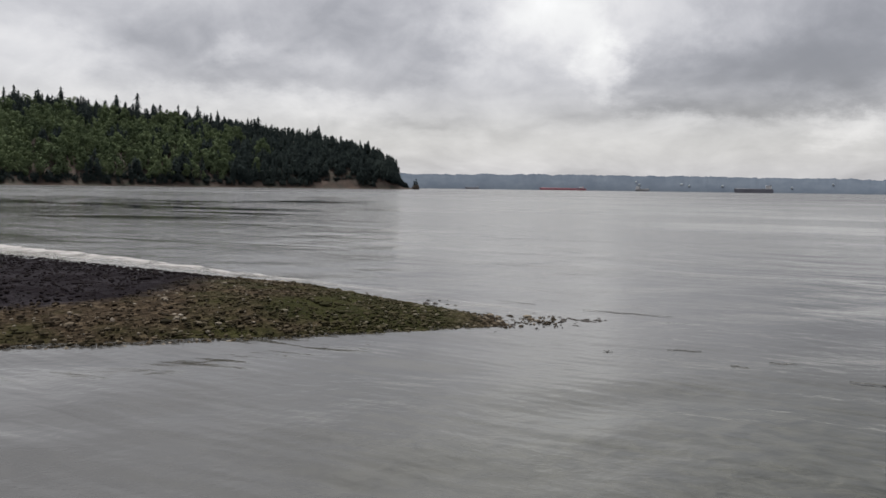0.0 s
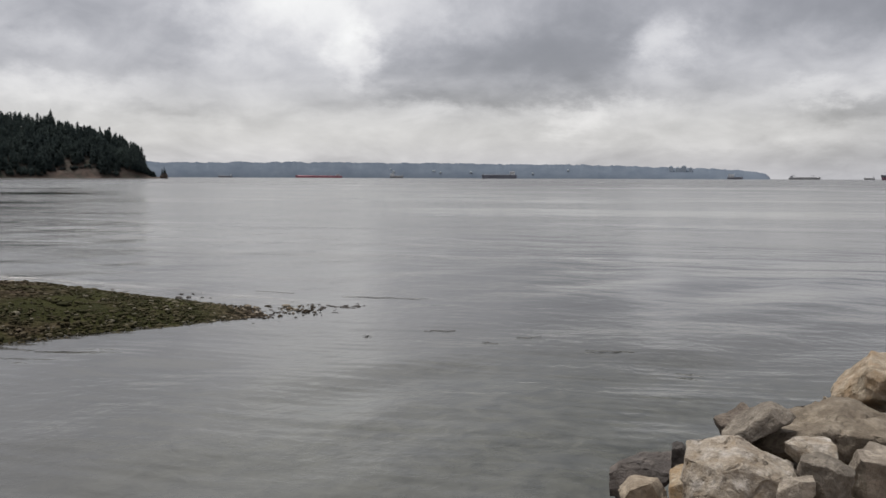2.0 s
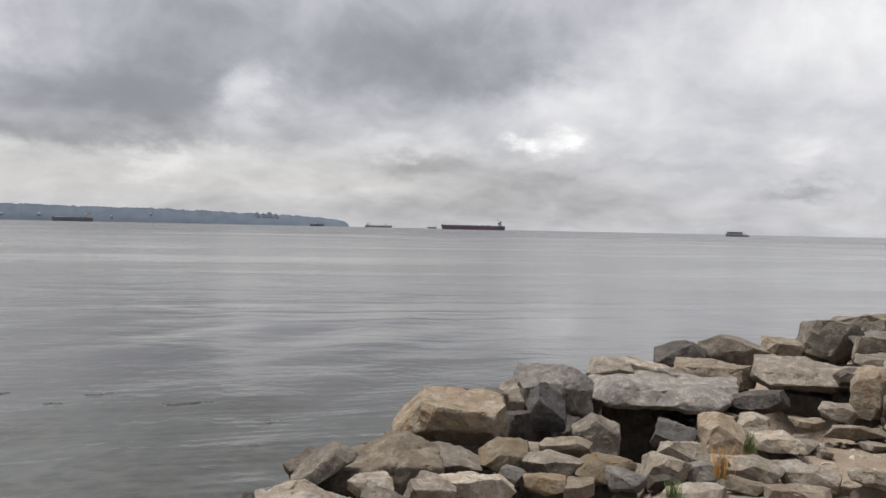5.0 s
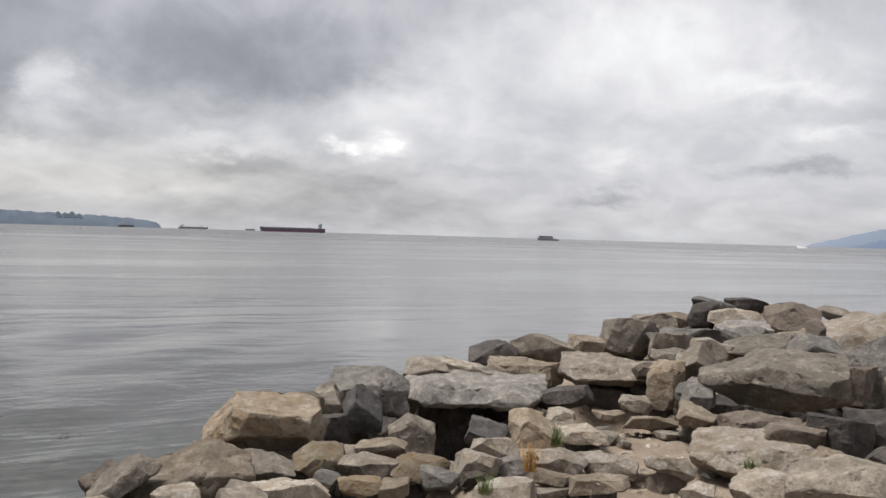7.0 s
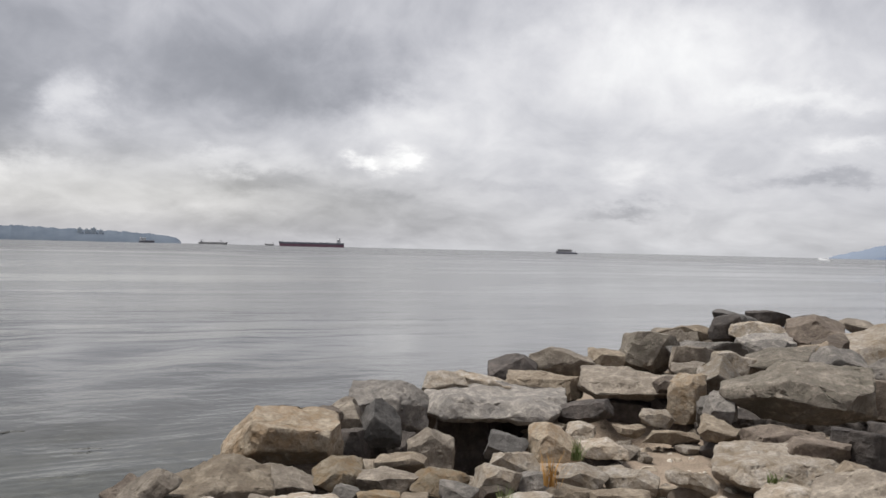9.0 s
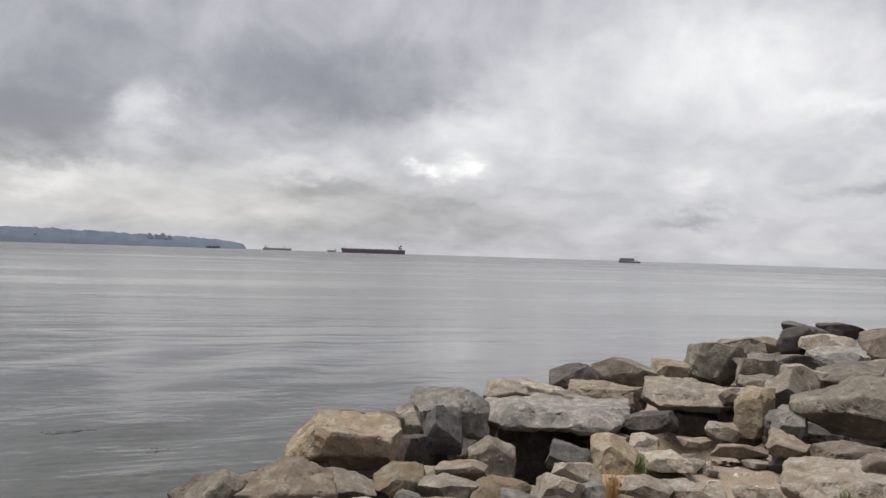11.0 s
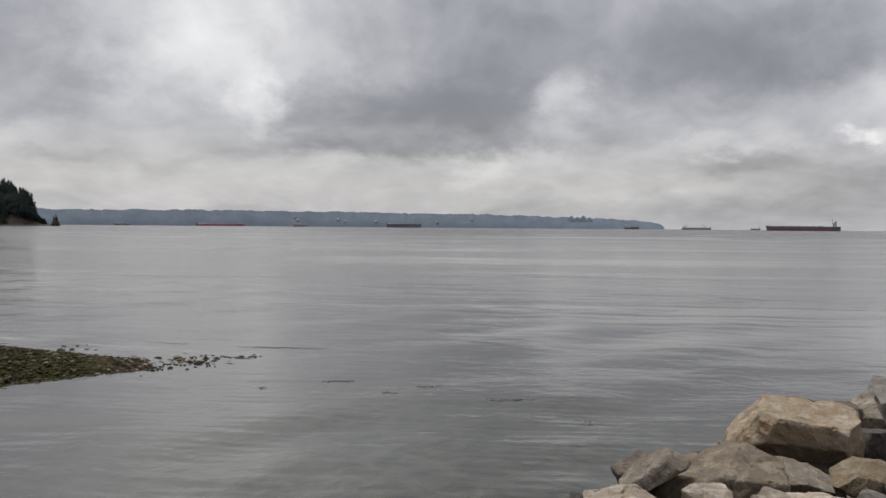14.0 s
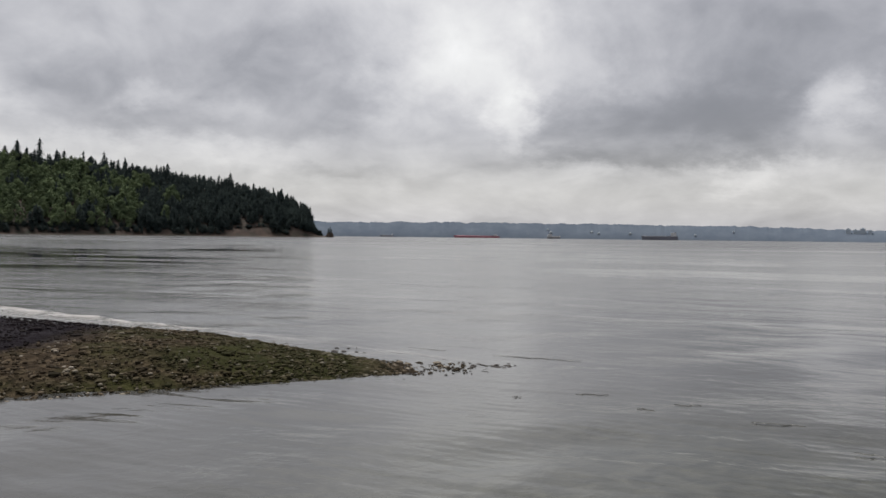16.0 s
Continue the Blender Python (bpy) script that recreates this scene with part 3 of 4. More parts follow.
    lean = 1.5 if cuts else 9
    ob.matrix_basis = pose(x, y, z, rng.uniform(-lean, lean), rng.uniform(-lean, lean), yaw + rng.uniform(-lean, lean))
    gap = z - 0.5 * h - ground_height(x, y)
    if gap > 0.06 and not any(math.hypot(x - hx, y - hy) < 0.5 for hx, hy in HOLLOWS):
        # support rock in a dark tone that deepens the gap's shade
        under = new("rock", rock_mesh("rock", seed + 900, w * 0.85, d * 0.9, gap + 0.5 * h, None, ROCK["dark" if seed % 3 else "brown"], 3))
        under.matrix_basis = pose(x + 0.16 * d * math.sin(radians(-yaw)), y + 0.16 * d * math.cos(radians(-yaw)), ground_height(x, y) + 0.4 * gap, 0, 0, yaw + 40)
        tagged(under, "half-hidden rock under the riprap, coloured dark as gap shade", "rock", "riprap rocks")
    size = "large " if w > 0.75 else "small " if w < 0.3 else ""
    return tagged(ob, size + ROCK_WORDS[tone] + " in the shore riprap", "rock", "riprap rocks")


rock(4.30, 4.36, 0.95, 0.51, 0.42, 0.20, -44, "tangrey", 4)
rock(4.35, 4.82, 1.01, 0.30, 0.25, 0.08, -42, "tan", 5)
rock(4.84, 4.88, 1.12, 0.89, 0.72, 0.41, -45, "ochre", 6)
rock(5.63, 5.16, 1.14, 0.23, 0.30, 0.11, -48, "brown", 7)
rock(5.58, 4.88, 0.86, 0.31, 0.28, 0.38, -49, "dark", 8)
rock(6.19, 4.78, 0.79, 0.25, 0.23, 0.30, -52, "dark", 9)
rock(6.87, 5.03, 0.93, 0.19, 0.17, 0.31, -54, "brown", 10)
rock(4.95, 4.66, 0.90, 0.33, 0.21, 0.13, -47, "brown", 11)
rock(6.38, 5.09, 1.03, 0.74, 0.60, 0.58, -51, "grey", 12)
rock(5.81, 4.75, 1.09, 0.41, 0.28, 0.42, -50, "slate", 13)
rock(7.42, 5.19, 1.20, 0.45, 0.40, 0.23, -55, "pale", 14)
rock(7.30, 4.50, 1.07, 1.40, 0.95, 0.30, -58, "slab", 15)
rock(5.95, 4.28, 0.91, 0.38, 0.34, 0.36, -54, "tangrey", 16)
rock(4.66, 4.13, 0.98, 0.36, 0.36, 0.20, -48, "ochrepale", 17)
rock(5.18, 4.29, 0.93, 0.34, 0.33, 0.09, -51, "pale", 18)
rock(5.26, 4.04, 0.98, 0.38, 0.35, 0.12, -53, "tan", 19)
rock(4.83, 3.76, 0.96, 0.45, 0.30, 0.15, -52, "tangrey", 20)
rock(3.95, 3.71, 1.02, 0.44, 0.30, 0.14, -47, "pale", 21)
rock(4.37, 3.51, 1.00, 0.26, 0.22, 0.10, -51, "ochrepale", 22)
rock(4.95, 3.45, 1.00, 0.36, 0.30, 0.16, -55, "ochrepale", 23)
rock(4.77, 3.17, 1.00, 0.23, 0.22, 0.14, -57, "grey", 24)
rock(5.25, 3.18, 0.99, 0.31, 0.30, 0.21, -59, "pale", 25)
rock(6.22, 3.69, 0.98, 0.32, 0.30, 0.19, -59, "slate", 26)
rock(5.82, 3.40, 0.98, 0.35, 0.32, 0.14, -60, "pale", 27)
rock(6.31, 3.31, 0.99, 0.43, 0.30, 0.39, -62, "ochre", 28)
rock(5.62, 2.73, 1.03, 0.35, 0.34, 0.18, -64, "pale", 29)
rock(5.22, 2.59, 1.02, 0.28, 0.18, 0.09, -64, "tan", 30)
rock(6.38, 2.93, 1.05, 0.33, 0.30, 0.12, -66, "pale", 31)
rock(5.46, 3.01, 0.97, 0.27, 0.24, 0.16, -61, "grey", 32)
rock(4.83, 2.72, 0.98, 0.36, 0.32, 0.15, -61, "pale", 33)
rock(4.31, 3.73, 1.00, 0.16, 0.16, 0.10, -49, "grey", 34)
rock(4.51, 3.34, 0.98, 0.19, 0.19, 0.09, -54, "tan", 35)
rock(9.00, 5.35, 1.20, 0.58, 0.50, 0.33, -59, "dark", 36)
rock(9.65, 5.05, 1.20, 0.70, 0.60, 0.37, -62, "tangrey", 37)
rock(10.24, 4.72, 1.22, 0.43, 0.45, 0.30, -65, "tan", 38)
rock(10.93, 4.45, 1.28, 0.71, 0.63, 0.50, -68, "moss", 39)
rock(8.31, 4.52, 1.16, 0.82, 0.50, 0.25, -62, "tan", 40)
rock(8.48, 3.60, 1.21, 1.05, 0.85, 0.30, -65, "tangrey", 41)
rock(8.24, 2.94, 1.21, 0.35, 0.30, 0.44, -70, "ochre", 43)
rock(7.61, 3.69, 1.08, 0.47, 0.38, 0.19, -64, "dark", 44)
rock(7.59, 2.96, 1.12, 0.27, 0.27, 0.16, -69, "pale", 45)
rock(7.77, 2.46, 1.22, 0.30, 0.30, 0.25, -72, "grey", 47)
rock(8.80, 2.82, 1.35, 0.42, 0.40, 0.44, -72, "pale", 48)
rock(12.49, 4.51, 1.39, 0.79, 0.50, 0.31, -70, "tan", 49)
rock(12.99, 3.95, 1.62, 0.57, 0.40, 0.29, -73, "slate", 50)
rock(13.41, 3.58, 1.65, 0.60, 0.40, 0.27, -75, "dark", 51)
rock(12.45, 3.44, 1.56, 0.79, 0.60, 0.23, -75, "pale", 52)
rock(12.41, 2.72, 1.51, 0.74, 0.60, 0.61, -78, "brown", 53)
rock(12.23, 1.85, 1.39, 1.24, 0.90, 0.73, -81, "pale", 54)
rock(10.27, 3.60, 1.24, 0.52, 0.47, 0.52, -71, "tangrey", 55)
rock(9.83, 3.01, 1.27, 0.53, 0.47, 0.44, -73, "pale", 56)
rock(10.90, 2.88, 1.32, 0.47, 0.42, 0.47, -75, "grey", 57)
rock(10.61, 2.44, 1.34, 0.52, 0.47, 0.48, -77, "tan", 58)
rock(9.51, 1.79, 1.45, 0.55, 0.60, 0.45, -79, "grey", 59)
rock(8.96, 1.38, 1.32, 0.36, 0.32, 0.31, -81, "brown", 60)
rock(9.41, 1.20, 1.34, 0.61, 0.49, 0.76, -83, "grey", 61)
rock(7.28, 2.30, 1.13, 0.33, 0.30, 0.14, -73, "tan", 62)
rock(7.22, 1.80, 1.18, 0.59, 0.35, 0.15, -76, "brown", 63)
rock(6.88, 1.49, 1.17, 0.48, 0.40, 0.19, -78, "brown", 64)
# 65 takes the dark tone in place of shade on its front
rock(7.06, 1.18, 1.18, 0.44, 0.40, 0.34, -81, "dark", 65)
rock(7.41, 0.96, 1.24, 0.43, 0.38, 0.26, -83, "dark", 66)
rock(6.52, 1.64, 1.06, 0.87, 0.75, 0.28, -76, "pale", 67)
rock(6.15, 1.08, 1.22, 0.22, 0.25, 0.13, -80, "tan", 68)
rock(5.50, 1.32, 1.13, 0.35, 0.31, 0.18, -76, "pale", 69)
rock(5.61, 0.86, 1.21, 0.68, 0.38, 0.27, -81, "tangrey", 70)
rock(5.75, 2.42, 1.04, 0.36, 0.23, 0.14, -67, "pale", 71)
rock(5.80, 2.01, 1.09, 0.32, 0.20, 0.12, -71, "pale", 72)
rock(7.35, 2.74, 1.02, 0.44, 0.27, 0.10, -70, "tan", 73)
rock(5.18, 2.23, 1.07, 0.35, 0.22, 0.09, -67, "tan", 74)
rock(5.19, 1.61, 1.13, 0.18, 0.16, 0.12, -73, "pale", 75)
rock(7.22, 3.53, 1.00, 0.23, 0.23, 0.12, -64, "pale", 76)
rock(7.39, 3.15, 1.01, 0.26, 0.18, 0.10, -67, "tan", 77)
rock(12.66, 4.09, 1.28, 0.70, 0.63, 0.36, -72, "brown", 78)
rock(12.60, 3.55, 1.27, 0.84, 0.53, 0.31, -74, "tangrey", 79)
rock(11.76, 4.22, 1.24, 0.60, 0.54, 0.29, -70, "grey", 80)
rock(6.54, 0.70, 1.18, 0.46, 0.41, 0.22, -84, "dark", 81)
rock(11.31, 0.91, 1.40, 1.09, 0.87, 0.83, -85, "tangrey", 82)
rock(8.31, 0.55, 1.26, 0.92, 0.74, 0.63, -86, "moss", 83)
rock(5.87, 0.36, 1.27, 0.59, 0.47, 0.32, -87, "pale", 84)
rock(10.34, 0.18, 1.51, 1.06, 0.84, 0.89, -89, "grey", 85)
rock(2.60, 4.70, 0.60, 0.17, 0.17, 0.16, -29, "dark", 95)
rock(5.77, 5.06, 1.11, 0.31, 0.40, 0.30, -48, "tangrey", 96)
rock(7.75, 4.92, 1.17, 0.67, 0.50, 0.18, -57, "pale", 97)
rock(8.34, 3.17, 1.28, 0.31, 0.40, 0.20, -69, "brown", 98)
rock(13.40, 2.36, 1.63, 0.48, 0.50, 0.17, -80, "tangrey", 99)
rock(8.02, 2.58, 1.12, 0.31, 0.35, 0.33, -72, "grey", 100)
rock(12.35, 4.59, 1.36, 0.75, 0.50, 0.27, -69, "tangrey", 101)
rock(12.53, 3.98, 1.51, 0.41, 0.50, 0.40, -72, "dark", 102)
rock(10.82, 3.64, 1.35, 0.93, 0.60, 0.32, -71, "grey", 103)
rock(9.28, 3.23, 1.30, 0.43, 0.50, 0.22, -70, "tangrey", 104)
rock(10.11, 2.55, 1.43, 0.82, 0.60, 0.24, -75, "moss", 105)
rock(11.43, 3.11, 1.44, 0.65, 0.50, 0.30, -74, "slab", 106)
rock(11.06, 2.23, 1.53, 0.37, 0.50, 0.31, -78, "brown", 107)
rock(8.08, 1.90, 1.40, 1.23, 0.80, 0.46, -76, "moss", 46)
# 108 to 113 back the gaps, their dark tone painting the shade
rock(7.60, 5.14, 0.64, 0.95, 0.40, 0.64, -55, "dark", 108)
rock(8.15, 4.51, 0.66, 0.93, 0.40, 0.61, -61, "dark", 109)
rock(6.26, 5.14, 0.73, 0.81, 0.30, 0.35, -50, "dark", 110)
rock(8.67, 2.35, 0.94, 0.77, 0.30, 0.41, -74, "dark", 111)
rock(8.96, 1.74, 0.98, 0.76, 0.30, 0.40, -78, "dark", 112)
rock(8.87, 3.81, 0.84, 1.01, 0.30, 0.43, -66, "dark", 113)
rock(3.21, 4.29, 1.14, 0.41, 0.26, 0.27, -36, "tangrey", 1)
rock(3.26, 4.52, 1.05, 0.26, 0.22, 0.20, -35, "brown", 2)
rock(3.63, 4.29, 1.04, 0.82, 0.60, 0.31, -40, "tan", 3)
rock(2.98, 4.36, 0.98, 0.35, 0.25, 0.12, -34, "slab", 88)
rock(2.78, 4.41, 0.94, 0.13, 0.15, 0.17, -32, "dark", 89)
rock(2.70, 4.70, 0.76, 0.38, 0.30, 0.19, -29, "dark", 90)
rock(2.51, 4.36, 0.77, 0.28, 0.25, 0.16, -29, "tan", 86)
rock(2.70, 4.09, 0.89, 0.33, 0.28, 0.24, -33, "ochrepale", 87)
rock(2.83, 3.92, 0.98, 0.58, 0.40, 0.33, -35, "pale", 91)
rock(3.24, 3.87, 1.10, 0.24, 0.22, 0.14, -39, "pale", 93)
rock(3.16, 3.66, 1.04, 0.24, 0.25, 0.18, -40, "tangrey", 94)
rock(2.95, 3.63, 0.99, 0.17, 0.20, 0.15, -39, "tangrey", 92)
rock(3.59, 3.76, 0.97, 0.29, 0.28, 0.24, -43, "tangrey", 114)


def fill_stones():
    """Rubble between the boulders and loose stones on the path."""
    rng = random.Random(11)
    tones = ["pale", "tan", "tangrey", "grey", "pale", "brown", "ochrepale"]
    kinds = [(t, rock_mesh("stone", 300 + i, 1, 0.8, 0.6, None, ROCK[t], 3)) for i, t in enumerate(tones * 2)]
    made = 0
    while made < 298:
        x, y = rng.uniform(1.5, 14), rng.uniform(-2.5, 7.5)
        d = rim_distance(x, y)
        far = math.hypot(x, y)
        if far < 4.0 or d < -0.9 or d > 5.0 or (far > 10 and rng.random() < 0.5) or any(math.hypot(x - hx, y - hy) < 0.42 for hx, hy in HOLLOWS):
            continue
        path = d > 2.5
        size = rng.uniform(0.05, 0.16) if path else rng.uniform(0.16, 0.38)
        t, me = kinds[rng.choice((0, 1, 4, 7, 8, 11)) if path else rng.randrange(len(kinds))]
        ob = new("stone", me)
        ob.matrix_basis = pose(x, y, ground_height(x, y) + size * 0.15, rng.uniform(-20, 20), rng.uniform(-20, 20), rng.uniform(0, 360)) @ Matrix.Diagonal((size, size, size, 1))
        tagged(ob, "small loose " + ROCK_WORDS[t].replace("quarry rock", "stone") + " between boulders", "stone", "loose stones")
        made += 1


def fill_rubble():
    """Middling rocks that fill the bank behind and below the placed boulders."""
    rng = random.Random(17)
    tones = ["pale", "tan", "tangrey", "grey", "brown", "tangrey", "moss", "dark"]
    made = 0
    while made < 120:
        x, y = rng.uniform(3.2, 17), rng.uniform(0, 8.0)
        d, far = rim_distance(x, y), math.hypot(x, y)
        if not (-1.3 < d < 1.7 and far > 5.6) or (d > 0.6 and far < 8.5):
            continue
        w = rng.uniform(0.32, 0.7)
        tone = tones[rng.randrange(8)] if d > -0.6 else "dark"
        ob = new("rock", rock_mesh("rock", 2000 + made, w, w * rng.uniform(0.7, 0.95), w * rng.uniform(0.5, 0.75), None, ROCK[tone], 4))
        ob.matrix_basis = pose(x, y, ground_height(x, y) + w * 0.16, rng.uniform(-15, 15), rng.uniform(-15, 15), rng.uniform(0, 360))
        tagged(ob, ROCK_WORDS[tone] + " in the bank of riprap", "rock", "riprap rocks")
        made += 1


fill_stones()
fill_rubble()


def path_stones():
    """Flat stones trodden into the path."""
    rng = random.Random(41)
    tones = ["pale", "tan", "pale", "tangrey", "pale"]
    put = []
    tries = 0
    while len(put) < 46 and tries < 4000:
        tries += 1
        x, y = rng.uniform(4.2, 9.5), rng.uniform(-1.0, 4.2)
        w = rng.uniform(0.16, 0.42)
        if rim_distance(x, y) < 2.35 or any(math.hypot(x - a, y - b) < (w + r) * 0.55 for a, b, r in put):
            continue
        put.append((x, y, w))
        tone = tones[len(put) % 5]
        ob = new("flagstone", rock_mesh("flagstone", 4000 + len(put), w, w * rng.uniform(0.6, 0.9), w * 0.3, None, ROCK[tone], 3))
        ob.matrix_basis = pose(x, y, ground_height(x, y) + w * 0.05, rng.uniform(-6, 6), rng.uniform(-6, 6), rng.uniform(0, 360))
        tagged(ob, ("pale" if tone == "pale" else "tan") + " flat stone trodden into the soil path", "stone", "stones in the path")


path_stones()


def path_gravel():
    """Loose chips on the trodden soil."""
    rng = np.random.RandomState(31)
    vs, fs, count = [], [], 0
    base = np.array([(-1, -1, 0), (1, -1, 0), (1, 1, 0), (-1, 1, 0), (-0.6, -0.5, 1), (0.7, -0.6, 0.9), (0.5, 0.6, 1), (-0.6, 0.5, 0.8)], float)
    quads = np.array([(4, 5, 6, 7), (0, 1, 5, 4), (1, 2, 6, 5), (2, 3, 7, 6), (3, 0, 4, 7)])
    while count < 4200:
        x, y = rng.uniform(3.5, 12), rng.uniform(-2.5, 5)
        if rim_distance(x, y) < 1.6:
            continue
        s = 0.008 + 0.03 * rng.rand() ** 2.5
        q = base * (1 + 0.4 * (rng.rand(8, 3) - 0.5)) * [s * rng.uniform(0.8, 1.6), s, s * rng.uniform(0.5, 0.9)]
        a = rng.rand() * 6.3
        q = np.stack([q[:, 0] * math.cos(a) - q[:, 1] * math.sin(a), q[:, 0] * math.sin(a) + q[:, 1] * math.cos(a), q[:, 2]], -1)
        vs.append(q + [x, y, ground_height(x, y) - 0.004])
        fs.append(quads + count * 8)
        count += 1
    ob = sheet("gravel", np.concatenate(vs), np.concatenate(fs).tolist(), CHIPS, False)
    tagged(ob, "pale stone chips strewn on the soil path", "gravel", kind="stuff")


path_gravel()


# ---- gravel bar ----
def build_spit():
    near = [(-40, 4.0), (-20, 10.5), (-6.97, 13.37), (-5.64, 13.61), (-2.94, 14.6), (-0.23, 15.52), (0.94, 16.07), (2.09, 16.55), (3.2, 16.75)]
    far = [(-40, 45.0), (-15.48, 30.2), (-10.26, 26.7), (-5.73, 23.4), (-3.17, 21.6), (-1.05, 19.4), (0.66, 17.7), (2.2, 17.0), (3.2, 16.8)]
    cols, rows = 220, 48
    verts = []
    xs = [3.4 - 43 * (i / (cols - 1)) ** 1.7 for i in range(cols)]
    for j in range(rows):
        v = -0.25 + 1.5 * j / (rows - 1)
        for x in xs:
            a, b = lerp(x, near), lerp(x, far)
            wide = max(b - a, 0.35)
            y = a + v * wide + 0.25 * fbm(x * 0.8, v * 3) * min(1, wide / 3)
            crest = min(0.34, 0.055 * wide - 0.07)
            bow = 1 - (2 * v - 1) ** 2
            z = (crest * bow * 1.3 if crest > 0 else crest * 2.5 - 0.03) if bow > 0 else bow * 0.5
            verts.append((x, y, z + 0.035 * fbm(x * 1.5, y * 1.5) - 0.012))
    ob = sheet("gravel_bar", verts, grid_faces(rows, cols), SHINGLE)
    tagged(ob, "low weedy gravel bar running into the sea", "gravel bar", kind="structure")
    # thin wash along its seaward side, foam and sky sheen in one pale colour
    edge = [(-40, 52.0), (-18.68, 36.0), (-12.0, 31.1), (-6.57, 26.0), (-2.82, 23.0), (0.23, 20.1), (1.6, 18.7), (2.6, 17.6)]
    verts, rows = [], 10
    fx = [2.6 - 40 * (i / 259) ** 1.5 for i in range(260)]
    for j in range(rows):
        k = j / (rows - 1)
        for x in fx:
            a, b = lerp(x, far) + 0.1, lerp(x, edge) + 0.7 * fbm(x * 0.6, 4.0) * lerp(x, [(-14, 1.6), (0, 0.45)])
            lip = 0.018 * math.exp(-((k - 0.80) / lerp(x, [(-20, 0.36), (-6, 0.2), (0, 0.1)])) ** 2)
            lip *= min(1.2, max(0.0, 0.78 + 0.9 * fbm(x * 1.3, 9.0 + k)))
            verts.append((x, a + (b - a) * k, 0.014 + lip - (0.05 if k in (0, 1) else 0) + 0.004 * fbm(x * 3, k * 6)))
    ob = sheet("wash", verts, grid_faces(rows, len(fx)), FOAM_SHEEN)
    tagged(ob, "thin pale wash, sky sheen painted in, lapping the gravel bar", "foam", kind="stuff")
    # pebbles over it
    rng = np.random.RandomState(8)
    ico = bmesh.new()
    bmesh.ops.create_icosphere(ico, subdivisions=1, radius=1)
    iv = np.array([v.co[:] for v in ico.verts])
    fv = np.array([[v.index for v in q.verts] for q in ico.faces])
    ico.free()
    vs, fs, count = [], [], 0
    while count < 9000:
        x = 3.3 - 19 * rng.rand() ** 1.3
        a, b = lerp(x, near), lerp(x, far)
        v = rng.rand() ** 1.4
        wide = max(b - a, 0.35)
        y = a + (v * 1.06 - 0.03) * wide + (rng.normal(0.1, 0.3) if wide < 1.3 else 0)
        crest = min(0.34, 0.055 * wide - 0.07)
        z = max(crest, 0.0) * (1 - (2 * v - 1) ** 2) * 1.3 - 0.005
        if crest < 0 and (rng.rand() < 0.90 or x > 2.3):
            continue
        s = 0.018 + 0.035 * rng.rand() ** 2.5 + (0.05 * rng.rand() if rng.rand() < 0.03 else 0)
        q = iv * (1 + 0.25 * (rng.rand(len(iv), 1) - 0.5)) * np.array([s * rng.uniform(0.8, 1.5), s, s * rng.uniform(0.5, 0.8)])
        c, n = math.cos(rng.rand() * 6.3), math.sin(rng.rand() * 6.3)
        q = np.stack([q[:, 0] * c - q[:, 1] * n, q[:, 0] * n + q[:, 1] * c, q[:, 2]], -1) + [x, y, z]
        vs.append(q)
        fs.append(fv + count * len(iv))
        count += 1
    ob = sheet("pebbles", np.concatenate(vs), np.concatenate(fs).tolist(), PEBBLE, False)
    tagged(ob, "mixed dark and pale pebbles over the gravel bar", "pebbles", kind="stuff")
    # larger stones along its edges and off its tip
    r2 = random.Random(5)
    kinds = [rock_mesh("stone", 500 + i, 1, 0.8, 0.55, None, ROCK["dark"], 3) for i in range(6)]
    for i in range(298):
        k = r2.random()
        x = 3.3 - 4.2 * r2.random() ** 0.8 if k < 0.6 else r2.uniform(-8, 1.5)
        a, b = lerp(x, near), lerp(x, far)
        y = r2.gauss((a + b) / 2 + 0.2 + max(0, 0.9 - x) * 0.7, 0.12 + 0.22 * (3.5 - x)) if k < 0.6 else (a + r2.uniform(-0.1, 0.25) if k < 0.8 else b + r2.uniform(-0.3, 0.9))
        s = r2.uniform(0.035, 0.10) if k < 0.6 else r2.uniform(0.05, 0.14)
        ob = new("cobble", kinds[i % 6])
        ob.matrix_basis = pose(x, y, -0.008, 0, 0, r2.uniform(0, 360)) @ Matrix.Diagonal((s * 1.3, s, s * (0.6 if k < 0.6 else 0.7), 1))
        tagged(ob, "dark wet cobble at the edge of the gravel bar", "cobble", "stones on the gravel bar")


build_spit()


# ---- wooded headland ----
SKYLINE = [(-75, 7.5), (-45, 6.6), (-27.2, 5.6), (-24.5, 5.7), (-20, 5.2), (-15.3, 4.85), (-10.3, 4.15), (-6.2, 3.45), (-4.4, 2.85), (-3.6, 2.35), (-3.2, 2.05), (-2.98, 1.0), (-2.6, 0.42), (-2.2, 0.12)]


def coast(az):
    return lerp(az, [(-75, 700), (-45, 850), (-27, 980), (-15, 1080), (-2.2, 1240)])


def tree_height(az):
    return lerp(az, [(-30, 27), (-12, 24), (-5, 21), (-3.2, 17), (-2.8, 11), (-2, 8)])


def hill(az, back):
    """Ground height of the headland, back metres behind its shore."""
    d = coast(az)
    depth = lerp(az, [(-75, 320), (-20, 260), (-8, 160), (-4, 70), (-3.1, 40), (-2.2, 14)])
    top = max(2.5, math.tan(radians(lerp(az, SKYLINE))) * (d + depth) - tree_height(az) + 2)
